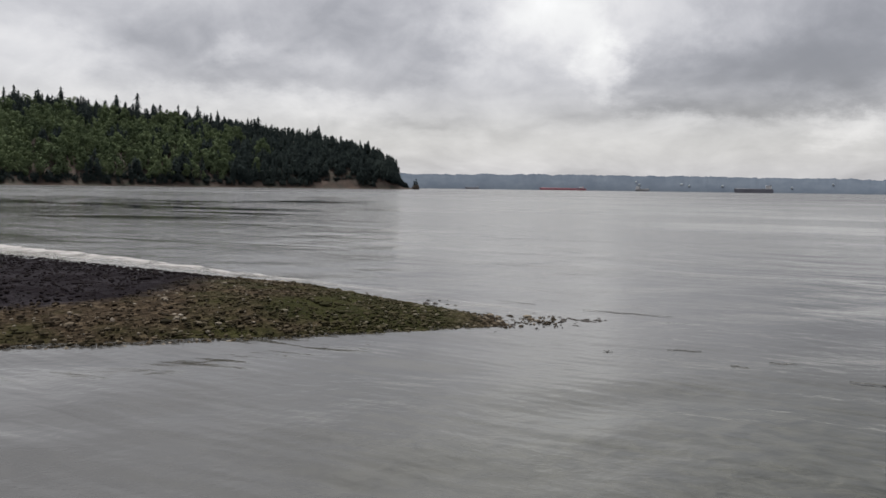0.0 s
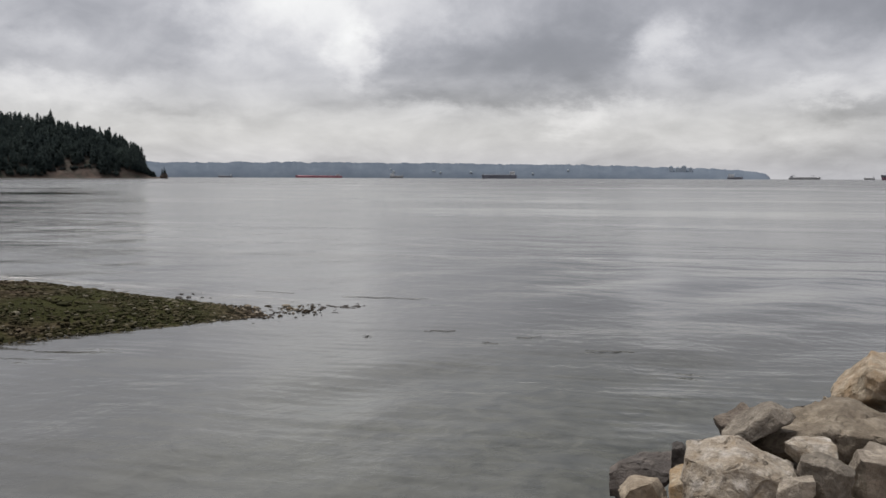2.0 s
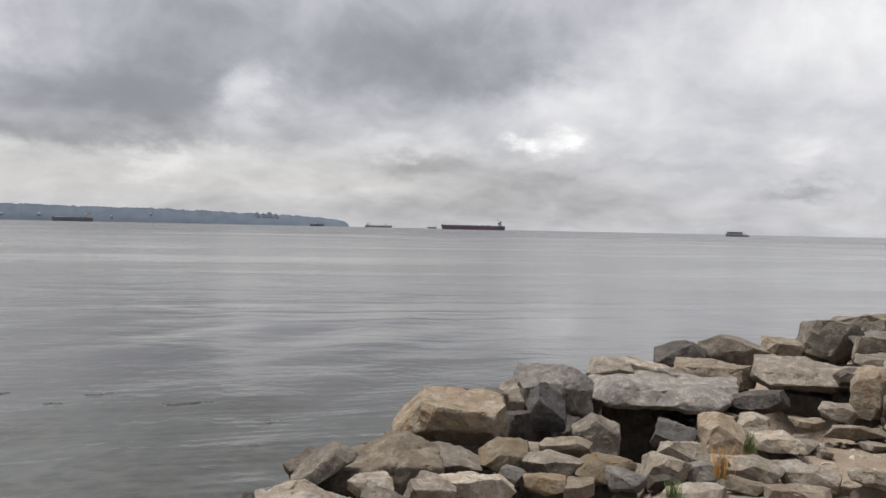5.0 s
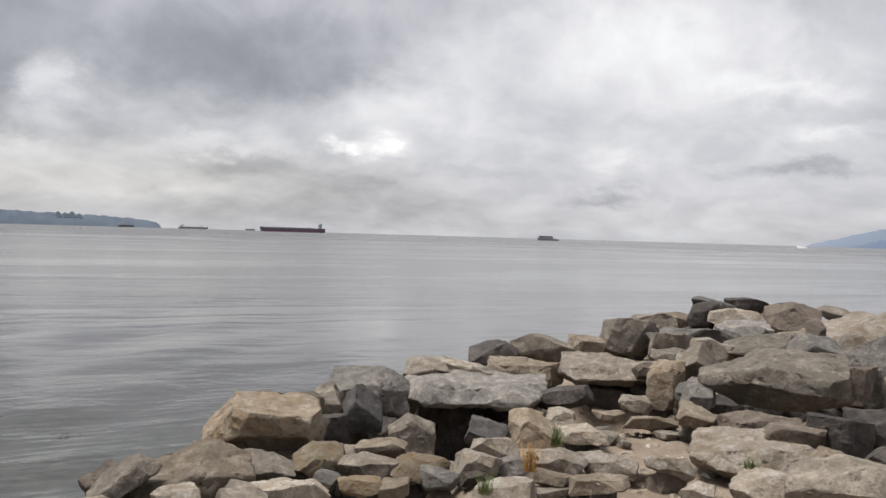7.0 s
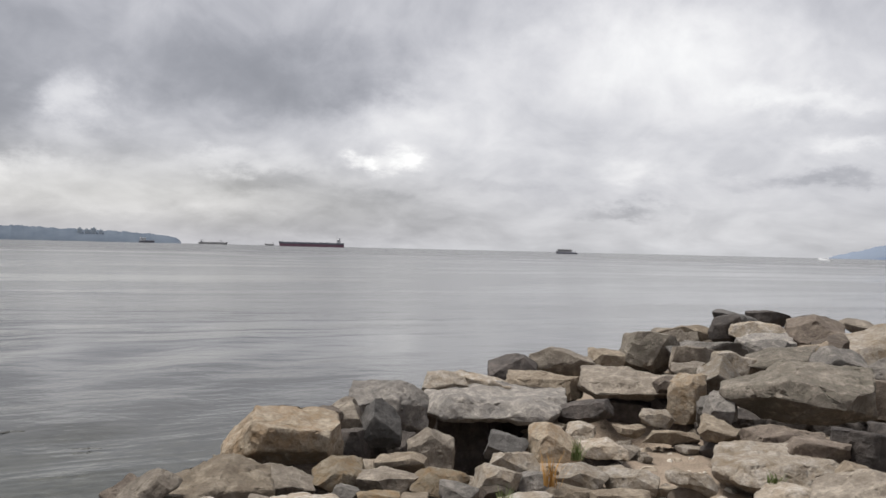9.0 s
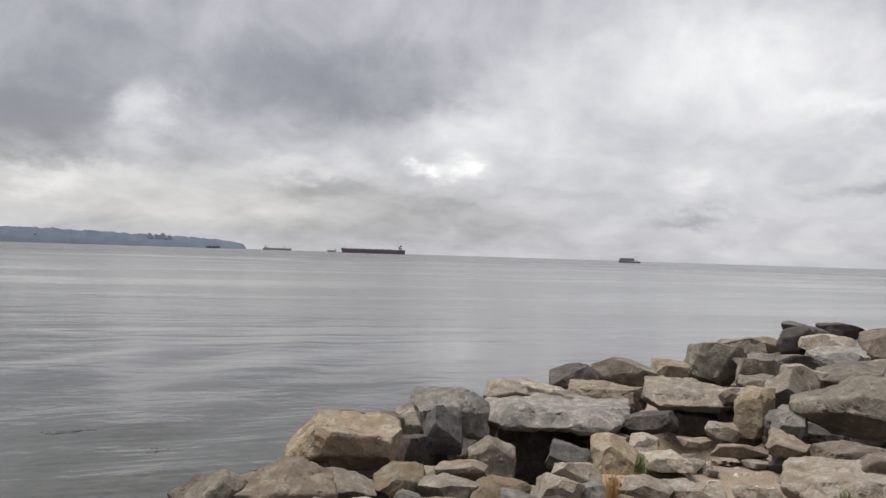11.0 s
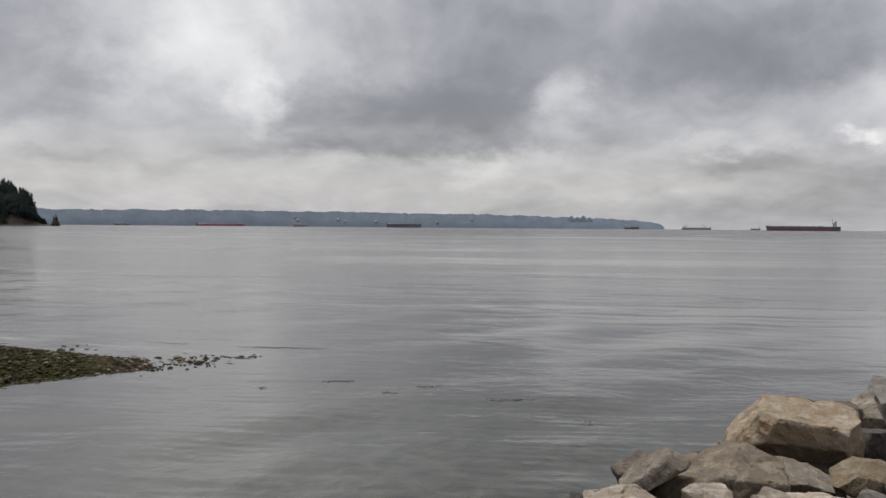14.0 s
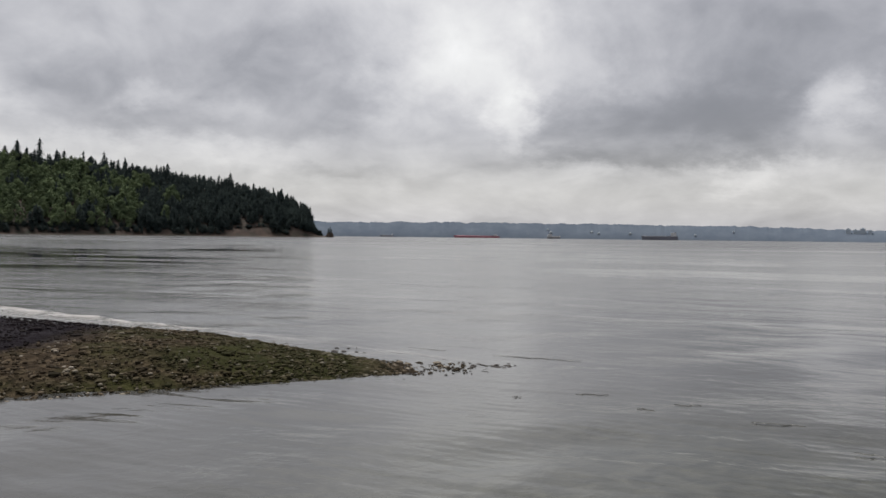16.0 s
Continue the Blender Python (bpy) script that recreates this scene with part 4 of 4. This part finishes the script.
    bluff = min(top, lerp(az, [(-30, 13), (-14, 12), (-8, 13), (-5, 17), (-3.2, 12), (-2.6, 7), (-2.2, 4)]))
    bluff *= 1 + 0.25 * fbm(az * 0.9, 3.0)
    k = back / depth
    if back < 0:
        return back * 0.2
    if back < 6:
        return 0.3 * back
    if back < 22:
        return 1.8 + (bluff - 1.8) * ((back - 6) / 16) ** 0.7
    k = min(1.0, (back - 22) / max(depth - 22, 1))
    rise = bluff + (top - bluff) * (k ** 0.8)
    if back > depth:
        rise = top - (back - depth) * 0.12
    return rise + 2.0 * fbm(az * 1.3, back * 0.03)


def build_headland():
    azs = [-75 + 72.9 * (1 - (1 - i / 219) ** 1.5) for i in range(220)]
    backs = [-6, 0, 3, 6, 9, 12, 15, 18, 22, 30, 40, 55, 75, 100, 130, 165, 200, 250, 300, 360]
    verts = []
    for b in backs:
        for az in azs:
            shrink = lerp(az, [(-75, 1), (-8, 1), (-4, 0.6), (-2.1, 0.15)])
            p = polar(az, coast(az) + b * shrink + 5 * fbm(az * 0.7, 1.0), hill(az, b * shrink) if az < -2.15 else min(hill(az, b * shrink), 1.0))
            verts.append(p)
    ob = sheet("headland", verts, grid_faces(len(backs), len(azs)), BLUFF)
    tagged(ob, "steep wooded headland with a brown earth bluff", "headland", kind="structure")


build_headland()


def conifer_points(rng, h, w, blunt=0.7):
    """Ragged tiers of drooping boughs round a stem: points and triangles."""
    vs, fs = [], []
    tiers = 12
    for t in range(tiers):
        k = t / (tiers - 1)
        z = h * (0.12 + 0.82 * k)
        r = w * 0.5 * (1 - k) ** blunt * (0.75 + 0.5 * rng.random()) + 0.012 * h
        n = 7
        off = rng.random() * 6.3
        base = len(vs)
        vs.append((0, 0, z + h * 0.10))
        for i in range(n):
            a = off + 6.283 * i / n + rng.uniform(-0.25, 0.25)
            q = r * rng.uniform(0.5, 1.3)
            vs.append((q * math.cos(a), q * math.sin(a), z - h * 0.035 * rng.random()))
            a += 3.1416 / n
            vs.append((q * 0.45 * math.cos(a), q * 0.45 * math.sin(a), z + h * 0.03))
        m = 2 * n
        for i in range(m):
            fs.append((base, base + 1 + i, base + 1 + (i + 1) % m))
    return np.array(vs), np.array(fs)


def leaf_points(rng, h, w):
    """A broadleaf crown: many small leaf clumps filling an uneven dome."""
    vs, fs = [], []
    lobes = [(rng.uniform(-0.26, 0.26) * w, rng.uniform(-0.26, 0.26) * w, h * (0.28 + 0.12 * i + rng.uniform(-0.04, 0.04)), w * rng.uniform(0.26, 0.40) * (1 - 0.07 * i)) for i in range(6)]
    for x, y, z, r in lobes:
        for _ in range(64):
            d = Vector((rng.gauss(0, 1), rng.gauss(0, 1), rng.gauss(0.2, 1))).normalized() * r * rng.uniform(0.75, 1.1)
            c = Vector((x, y, z)) + d
            s = r * rng.uniform(0.18, 0.34)
            out = (d.normalized() + 0.45 * Vector((rng.gauss(0, 1), rng.gauss(0, 1), rng.gauss(0.3, 1))).normalized()).normalized()
            u = out.orthogonal().normalized()
            u = Matrix.Rotation(rng.uniform(0, 6.3), 3, out) @ u
            v = out.cross(u)
            b = len(vs)
            vs += [tuple(c + u * s), tuple(c + v * s), tuple(c - u * s * 0.8), tuple(c - v * s)]
            fs += [(b, b + 1, b + 2), (b, b + 2, b + 3)]
    return np.array(vs), np.array(fs)


def np_mesh(name, vs, fs, mat):
    me = bpy.data.meshes.new(name)
    me.from_pydata(np.asarray(vs).tolist(), [], np.asarray(fs).tolist())
    me.materials.append(mat)
    return me


def stem_mesh(h):
    bm = bmesh.new()
    tube(bm, (0, 0, -1.5), (0, 0, h * 0.93), h * 0.016, h * 0.003, 6)
    me = bpy.data.meshes.new("trunk")
    bm.to_mesh(me)
    bm.free()
    me.materials.append(BARK)
    return me


def build_forest():
    rng = random.Random(21)
    # trees that stand out against the sky, each a thing
    kinds = []
    for i in range(11):
        vs, fs = conifer_points(rng, 1.0, rng.uniform(0.50, 0.80) if i < 5 else rng.uniform(0.34, 0.54), 0.45 if i < 5 else 0.4)
        kinds.append(np_mesh("crown", vs, fs, CONIFER))
    stem = stem_mesh(1.0)
    az = -30.0
    while az < -2.35:
        depth = lerp(az, [(-75, 320), (-20, 260), (-8, 160), (-4, 70), (-3.1, 40), (-2.2, 14)])
        back = depth * rng.uniform(0.86, 1.05)
        tall = fbm(az * 1.1, 31.0) + rng.uniform(-0.4, 0.4) > (0.12 if az < -12 else 0.3)
        h = tree_height(az) * (0.80 + 0.35 * fbm(az * 2.1, 7.0)) * (rng.uniform(1.15, 1.4 if az > -12 else 1.7) if tall else rng.uniform(0.6, 1.0))
        kind = rng.randrange(5, 11) if tall else rng.randrange(5)
        x, y, z = polar(az, coast(az) + back, hill(az, back) - 1.0)
        top = thing("conifer_tree", pose(x, y, z, rng.uniform(-3, 3), rng.uniform(-3, 3), rng.uniform(0, 360)) @ Matrix.Diagonal((h, h, h, 1)), "tall dark conifer on the headland's ridge", "tree", "conifers on the ridge")
        for nm, me in (("trunk", stem), ("crown", kinds[kind])):
            o = new(nm, me)
            o.parent = top
        az += rng.uniform(0.09, 0.24) if az < -12 else rng.uniform(0.07, 0.18)
    # the woods on the slope
    vs, fs, off = [], [], 0
    lvs, lfs, loff = [], [], 0
    for i in range(3900):
        az = -2.45 - 40 * rng.random() ** 1.35
        depth = lerp(az, [(-75, 320), (-20, 260), (-8, 160), (-4, 70), (-3.1, 40), (-2.2, 14)])
        k = rng.random()
        back = 13 + (depth - 13) * k
        if -8.4 < az < -5.8 and back < 24:
            continue
        if depth < 18:
            back = depth * rng.uniform(0.4, 1.0)
        leafy = fbm(az * 0.6, back * 0.018, 2.0) + lerp(az, [(-30, 0.42), (-19, 0.36), (-15, 0.05), (-12, -0.35), (-9, -0.9)]) - 0.9 * max(0, k - 0.62) * 2
        x, y, z = polar(az, coast(az) + back, hill(az, back) - 0.8)
        if leafy > 0 and az < -9:
            h = rng.uniform(12, 24)
            p, q = leaf_points(rng, h, h * rng.uniform(0.42, 0.68))
            lvs.append(p + np.array([x, y, z]))
            lfs.append(q + loff)
            loff += len(p)
        else:
            h = tree_height(az) * rng.uniform(0.5, 0.95)
            p, q = conifer_points(rng, h, h * rng.uniform(0.48, 0.72), 0.48)
            vs.append(p + np.array([x, y, z]))
            fs.append(q + off)
            off += len(p)
    # scrub that hangs over the bluff
    for i in range(1500):
        az = -4.5 - 36 * rng.random() ** 1.2
        back = rng.uniform(7, 20)
        if fbm(az * 1.6, 11.0) > 0.18 and back < 15:
            continue
        if -8.6 < az < -5.6 and back < 17:
            continue
        h = rng.uniform(3, 7)
        x, y, z = polar(az, coast(az) + back, hill(az, back) - 1.2)
        p, q = conifer_points(rng, h, h * rng.uniform(0.8, 1.3), 0.4)
        vs.append(p + np.array([x, y, z]))
        fs.append(q + off)
        off += len(p)
    ob = new("conifer_wood", np_mesh("conifer_wood", np.concatenate(vs), np.concatenate(fs), CONIFER))
    tagged(ob, "dense dark conifer wood on the headland slope", "woods", kind="stuff")
    ob = new("broadleaf_wood", np_mesh("broadleaf_wood", np.concatenate(lvs), np.concatenate(lfs), BROADLEAF))
    tagged(ob, "fresh green broadleaf wood on the lower slope", "woods", kind="stuff")
    # sea stack with a few firs off the point
    bm = bmesh.new()
    bmesh.ops.create_icosphere(bm, subdivisions=3, radius=1)
    for v in bm.verts:
        v.co = Vector((v.co.x * 5.5, v.co.y * 5, v.co.z * 6)) * (1 + 0.25 * noise.fractal(v.co * 1.6, 1, 2, 4))
    stack = mesh_object("sea_stack", bm, BLUFF)
    stack.matrix_basis = pose(*polar(-1.85, 1250, 1.0))
    tagged(stack, "small dark rock stack off the point", "sea stack")
    for az, h in ((-1.98, 9), (-1.86, 11.5), (-1.78, 8)):
        top = thing("conifer_tree", pose(*polar(az, 1250, 4.5)) @ Matrix.Diagonal((h, h, h, 1)), "stunted fir on the sea stack", "tree", "firs on the sea stack")
        for nm, me in (("trunk", stem), ("crown", kinds[rng.randrange(8)])):
            o = new(nm, me)
            o.parent = top


build_forest()


# ---- far shore and mountains ----
def ridge(name, az0, az1, dist, profile, mat, label, rough, count=500, depth=120):
    verts = []
    rows = (0.0, 0.12, 0.35, 0.7, 1.0)
    for k in rows:
        for i in range(count):
            az = az0 + (az1 - az0) * i / (count - 1)
            h = math.tan(radians(lerp(az, profile))) * dist
            bump = rough * (fbm(az * 2.2, 0.5) * 1.2 + 0.5 * fbm(az * 11, 2.0) + 0.22 * fbm(az * 30, 5.0))
            z = (h + bump) * k ** 0.8 if k else -1.0
            verts.append(polar(az, dist + depth * k, max(z, -1.0)))
    ob = sheet(name, verts, grid_faces(len(rows), count), mat, True)
    tagged(ob, label, "far shore", kind="structure")


ridge("far_shore", -8, 36.95, 4250, [(-8, 1.0), (0, 0.98), (8, 1.06), (16, 1.03), (20, 0.98), (24, 0.96), (28, 0.84), (31, 0.77), (33, 0.69), (35.5, 0.55), (36.7, 0.40), (36.95, 0.02)], FAR_WOODS, "long low wooded far shore, haze painted into its colour", 5.0)
ridge("mountain", 78.2, 110, 4800, [(78.2, 0.0), (79.5, 0.42), (81, 0.85), (82.7, 1.25), (86, 1.9), (95, 2.5), (110, 3.0)], FAR_HILLS, "mountains beyond the bay, painted haze-blue", 6.0, 240)
ridge("foothill", 80.8, 110, 4500, [(80.6, 0.0), (82.0, 0.42), (82.8, 0.62), (90, 1.1), (110, 1.2)], NEAR_HILLS, "foothills beyond the bay, painted a darker haze-blue", 5.0, 240)

# wall and glazing colours are paled to imitate haze over the bay
CONCRETE = paint("grey concrete with painted haze", (0.40, 0.45, 0.50), 0.9, 0.1, 0.05)
WINDOW = paint("dark glazing with painted haze", (0.32, 0.37, 0.42), 0.5, 0.1, 0.05)
HOUSE = paint("pale house walls with painted haze", (0.40, 0.44, 0.47), 0.8, 0.1, 0.05)


def towers():
    for az, w, h in ((30.95, 20, 26), (31.35, 18, 22), (31.75, 22, 28), (32.15, 16, 20), (31.55, 12, 16)):
        b = thing("tower_block", pose(*polar(az, 4330, 34), 0, 0, -az), "pale tower block above the far shore's trees", "building", "tower blocks on the far shore")
        bm = bmesh.new()
        block(bm, -w / 2, w / 2, -8, 8, 0, h, 0.4)
        part("wall", bm, CONCRETE, b)
        bm = bmesh.new()
        block(bm, -w * 0.2, w * 0.2, -4, 4, h, h + 4)
        part("roof_house", bm, CONCRETE, b)
        for k in range(3):
            bm = bmesh.new()
            block(bm, -w * 0.44, w * 0.44, -8.3, -8.0, 4 + k * h * 0.28, 7 + k * h * 0.28)
            part("window", bm, WINDOW, b)
    rng = random.Random(3)
    for i in range(7):
        az = rng.choice([9.5, 12.5, 21.3, 21.9, 24.5, 15.5, 18.0]) + rng.uniform(-0.6, 0.6)
        w = rng.uniform(8, 15)
        k = rng.uniform(0.25, 0.55)
        b = thing("house", pose(*polar(az, 4250 + 120 * k - 4, 74 * k ** 0.8), 0, 0, -az), "pale house among far shore trees", "house", "houses on the far shore")
        bm = bmesh.new()
        block(bm, -w / 2, w / 2, -6, 8, -4, 3)
        part("wall", bm, HOUSE, b)
        bm = bmesh.new()
        bmesh.ops.create_cone(bm, cap_ends=True, segments=4, radius1=w * 0.72, radius2=w * 0.3, depth=2, matrix=pose(0, 0, 4, 0, 0, 45))
        part("roof", bm, HOUSE, b)


towers()


# ---- ships at anchor ----
HULL_RED = paint("dull red ship hull", (0.36, 0.135, 0.165), 0.5, 0.3, 0.05)
HULL_PLUM = paint("plum-red anti-fouling", (0.18, 0.09, 0.125), 0.5, 0.25, 0.05)
# hull colours lightened for distance haze, the dark and grey ones most
HULL_DARK = paint("dark blue-grey hull", (0.145, 0.15, 0.18), 0.5, 0.3, 0.05)
HULL_GREY = paint("brown-grey hull with painted haze", (0.30, 0.30, 0.30), 0.6, 0.2, 0.05)
SHIP_WHITE = paint("white ship's paint", (0.78, 0.79, 0.80), 0.5, 0.12, 0.1)
SHIP_DECK = paint("grey deck fittings", (0.26, 0.26, 0.27), 0.7, 0.2, 0.1)


def hull_mesh(length, beam, z0, z1, rake):
    """Ship's side from z0 to z1: pointed bow at -x, rounded stern at +x, sheer at the bow."""
    bm = bmesh.new()
    rings = []
    for z in (z0, z1):
        k = (z - 0) / max(z1, 1)
        ring = []
        for u, half in ((-0.5, 0.0), (-0.47, 0.28), (-0.42, 0.42), (-0.34, 0.5), (0.40, 0.5), (0.47, 0.45), (0.5, 0.34)):
            x = u * length - (rake * k if u < -0.4 else 0)
            ring.append((x, half * beam, z + (1.6 * k if u < -0.42 else 0)))
        ring += [(x, -y, z) for x, y, z in reversed(ring[1:])]
        rings.append([bm.verts.new(p) for p in ring])
    lo, hi = rings
    n = len(lo)
    for i in range(n):
        bm.faces.new((lo[i], lo[(i + 1) % n], hi[(i + 1) % n], hi[i]))
    bm.faces.new(hi)
    bm.faces.new(list(reversed(lo)))
    bmesh.ops.recalc_face_normals(bm, faces=bm.faces)
    return bm


def cargo_ship(az, dist, length, free, upper, lower, label, flip=False, house=True, cranes=0, turn=0.0, house_h=16, band=0.4, house_w=0.09):
    s = thing("cargo_ship", pose(*polar(az, dist), 0, 0, -az + turn + (180 if flip else 0)), label, "ship", "ships at anchor")
    beam = length * 0.16
    part("lower_hull", hull_mesh(length, beam, -3, free * band, 1.5), lower, s, "plum-red lower hull" if lower is HULL_PLUM else "")
    part("upper_hull", hull_mesh(length, beam * 1.004, free * band, free, 3.0), upper, s)
    if house:
        bm = bmesh.new()
        x = length * 0.40
        block(bm, x + length * (0.05 - house_w), x + length * 0.05, -beam * 0.4, beam * 0.4, free, free + house_h * 0.6, 0.3)
        block(bm, x + length * (0.045 - house_w), x + length * 0.02, -beam * 0.52, beam * 0.52, free + house_h * 0.6, free + house_h * 0.78, 0.2)
        deckhouse = part("deckhouse", bm, SHIP_WHITE, s, "white deckhouse")
        for k in (0.18, 0.38, 0.66):
            bm = bmesh.new()
            out = beam * (0.53 if k > 0.6 else 0.41)
            block(bm, x + length * (0.055 - house_w), x + length * (0.012 if k > 0.6 else 0.042), -out, out, free + house_h * k, free + house_h * (k + 0.06))
            part("window_band", bm, HULL_DARK, deckhouse, "dark row of windows")
        bm = bmesh.new()
        block(bm, x + length * 0.022, x + length * 0.045, -3, 3, free + house_h * 0.5, free + house_h * 1.0, 0.3)
        part("funnel", bm, upper, s)
        bm = bmesh.new()
        tube(bm, (x - 2, 0, free + house_h * 0.7), (x - 2, 0, free + house_h * 1.45), 0.6, 0.3)
        tube(bm, (x - 2, -4, free + house_h * 1.2), (x - 2, 4, free + house_h * 1.2), 0.3)
        part("mast", bm, SHIP_DECK, s)
    for i in range(7):
        u = -0.36 + 0.1 * i
        bm = bmesh.new()
        block(bm, length * (u - 0.035), length * (u + 0.035), -beam * 0.34, beam * 0.34, free - 0.2, free + 1.6, 0.2)
        part("hatch_cover", bm, SHIP_DECK, s)
    for i in range(cranes):
        u = -0.30 + 0.62 * i / max(cranes - 1, 1)
        bm = bmesh.new()
        tube(bm, (length * u, 0, free), (length * u, 0, free + 9), 1.0)
        tube(bm, (length * u, 0, free + 8), (length * (u + 0.09), 0, free + 10.5), 0.5)
        part("crane", bm, SHIP_DECK, s)
    bm = bmesh.new()
    tube(bm, (-length * 0.46, 0, free), (-length * 0.46, 0, free + 8), 0.4, 0.2)
    part("foremast", bm, SHIP_DECK, s)
    return s


cargo_ship(45.25, 2500, 183, 12.0, HULL_DARK, HULL_PLUM, "long bulk carrier with plum-red hull, unladen and high", house_h=14, band=0.62, house_w=0.06)
cargo_ship(38.9, 3700, 115, 8.0, HULL_GREY, HULL_GREY, "brown-grey cargo ship at anchor, haze in its paint", house=True, flip=True, cranes=2, house_h=8)
cargo_ship(42.5, 4100, 40, 6.5, HULL_GREY, HULL_GREY, "small coaster far out, haze in its paint", house_h=8)
cargo_ship(34.85, 3500, 55, 8.0, HULL_DARK, HULL_DARK, "short dark ship with a white deckhouse", flip=True, house_h=15, house_w=0.42)
cargo_ship(19.86, 3000, 119, 13.0, HULL_DARK, HULL_DARK, "dark blue-grey bulk carrier with white deckhouse", house_h=15, house_w=0.15)
cargo_ship(12.99, 3500, 52, 9.0, HULL_GREY, HULL_DARK, "small ship with white deckhouse off the far shore", flip=True, house_h=13, house_w=0.3)
cargo_ship(7.9, 3800, 200, 9.0, HULL_RED, HULL_RED, "low red cargo ship off the far shore", house_h=7)
cargo_ship(1.9, 3900, 60, 7.0, HULL_DARK, HULL_DARK, "far dark coaster off the shore", house_h=6)


def workboat(az, dist):
    s = thing("workboat", pose(*polar(az, dist), 0, 0, -az), "dark barge with a long shed and white wheelhouse", "boat")
    part("hull", hull_mesh(25, 7, -0.6, 1.8, 0.8), HULL_DARK, s)
    bm = bmesh.new()
    block(bm, -11.5, 5.5, -2.8, 2.8, 1.8, 5.2, 0.2)
    part("shed", bm, SHIP_DECK, s, "dark grey shed")
    bm = bmesh.new()
    block(bm, -11.8, 5.8, -3.0, 3.0, 5.2, 5.5, 0.05)
    part("roof", bm, HULL_GREY, s)
    bm = bmesh.new()
    block(bm, 6.5, 10.0, -2.2, 2.2, 1.8, 4.2, 0.2)
    part("wheelhouse", bm, SHIP_WHITE, s, "white wheelhouse")
    for u in range(6):
        bm = bmesh.new()
        block(bm, -10.4 + u * 2.7, -9.0 + u * 2.7, -2.86, -2.8, 3.2, 4.3)
        part("window", bm, HULL_GREY, s)
    bm = bmesh.new()
    tube(bm, (7.5, 0, 4.2), (7.5, 0, 7.5), 0.12)
    part("mast", bm, SHIP_DECK, s)


workboat(62.2, 1050)


def motor_boat(az, dist):
    s = thing("motor_boat", pose(*polar(az, dist), 0, 0, -az), "small white motor boat crossing the bay", "boat")
    part("hull", hull_mesh(8, 2.6, -0.3, 1.1, 0.5), SHIP_WHITE, s)
    bm = bmesh.new()
    block(bm, -0.8, 1.8, -0.9, 0.9, 1.1, 2.3, 0.15)
    part("cabin", bm, SHIP_WHITE, s)
    bm = bmesh.new()
    block(bm, -0.85, 1.5, -0.92, 0.92, 1.6, 2.0)
    part("window", bm, HULL_DARK, s)


motor_boat(78.0, 620)


# ---- strands of weed afloat ----
WEED = paint("dark wet eelgrass", (0.03, 0.028, 0.018), 0.4, 0.4, 5.0)


def weed_strand(x0, y0, x1, y1, seed):
    rng = random.Random(seed)
    bm = bmesh.new()
    last = None
    for i in range(25):
        k = i / 24
        x, y = x0 + (x1 - x0) * k, y0 + (y1 - y0) * k
        x += 0.06 * fbm(k * 4, seed * 3.1)
        y += 0.10 * fbm(k * 4, seed * 5.7)
        w = (0.012 + 0.0015 * math.hypot(x0, y0)) * math.sin(math.pi * min(max(k, 0.03), 0.97)) * rng.uniform(0.5, 1.2) + 0.002
        row = [bm.verts.new((x, y - w, 0.008)), bm.verts.new((x, y, 0.014)), bm.verts.new((x, y + w, 0.008))]
        if last:
            for j in range(2):
                bm.faces.new((last[j], last[j + 1], row[j + 1], row[j]))
        last = row
    ob = mesh_object("weed_strand", bm, WEED)
    tagged(ob, "dark strand of eelgrass afloat on the sea", "seaweed", "floating weed")


weed_strand(6.12, 9.88, 6.37, 9.70, 1)
weed_strand(5.63, 11.64, 6.25, 11.35, 2)
weed_strand(4.34, 12.67, 4.57, 12.48, 3)
weed_strand(4.98, 12.92, 5.38, 12.82, 4)
weed_strand(3.03, 18.44, 4.77, 17.56, 5)
weed_strand(2.63, 13.68, 2.77, 13.68, 6)
weed_strand(1.27, 19.79, 2.13, 19.21, 7)
weed_strand(3.67, 13.86, 4.22, 13.76, 8)


# ---- grass tufts between the rocks ----
def tuft(x, y, z, mat, label, seed, height):
    rng = random.Random(seed)
    t = thing("grass_tuft", pose(x, y, z), label, "grass", "grass tufts")
    for _ in range(46):
        bm = bmesh.new()
        a, lean, h = rng.uniform(0, 6.3), rng.uniform(0.1, 0.8), height * rng.uniform(0.5, 1.1)
        r = rng.uniform(0, 0.06)
        bx, by = r * math.cos(a * 2.1), r * math.sin(a * 2.1)
        w = 0.004
        ring = []
        for k in (0.0, 0.5, 1.0):
            q = lean * k * k * h
            cx, cy = bx + q * math.cos(a), by + q * math.sin(a)
            sx, sy = -math.sin(a) * w * (1.05 - k), math.cos(a) * w * (1.05 - k)
            ring.append((bm.verts.new((cx - sx, cy - sy, k * h)), bm.verts.new((cx + sx, cy + sy, k * h))))
        for (p, q), (r1, s1) in zip(ring, ring[1:]):
            bm.faces.new((p, q, s1, r1))
        part("blade", bm, mat, t)


tuft(5.13, 2.69, 1.07, DRYGRASS, "tuft of dry orange grass between rocks", 70, 0.20)
tuft(5.84, 2.86, 1.08, GREENGRASS, "tuft of green grass beside an ochre rock", 71, 0.17)
tuft(4.65, 2.73, 1.03, GREENGRASS, "tuft of green grass between rocks", 72, 0.12)
tuft(5.64, 1.42, 1.21, GREENGRASS, "tuft of green grass between rocks", 73, 0.07)
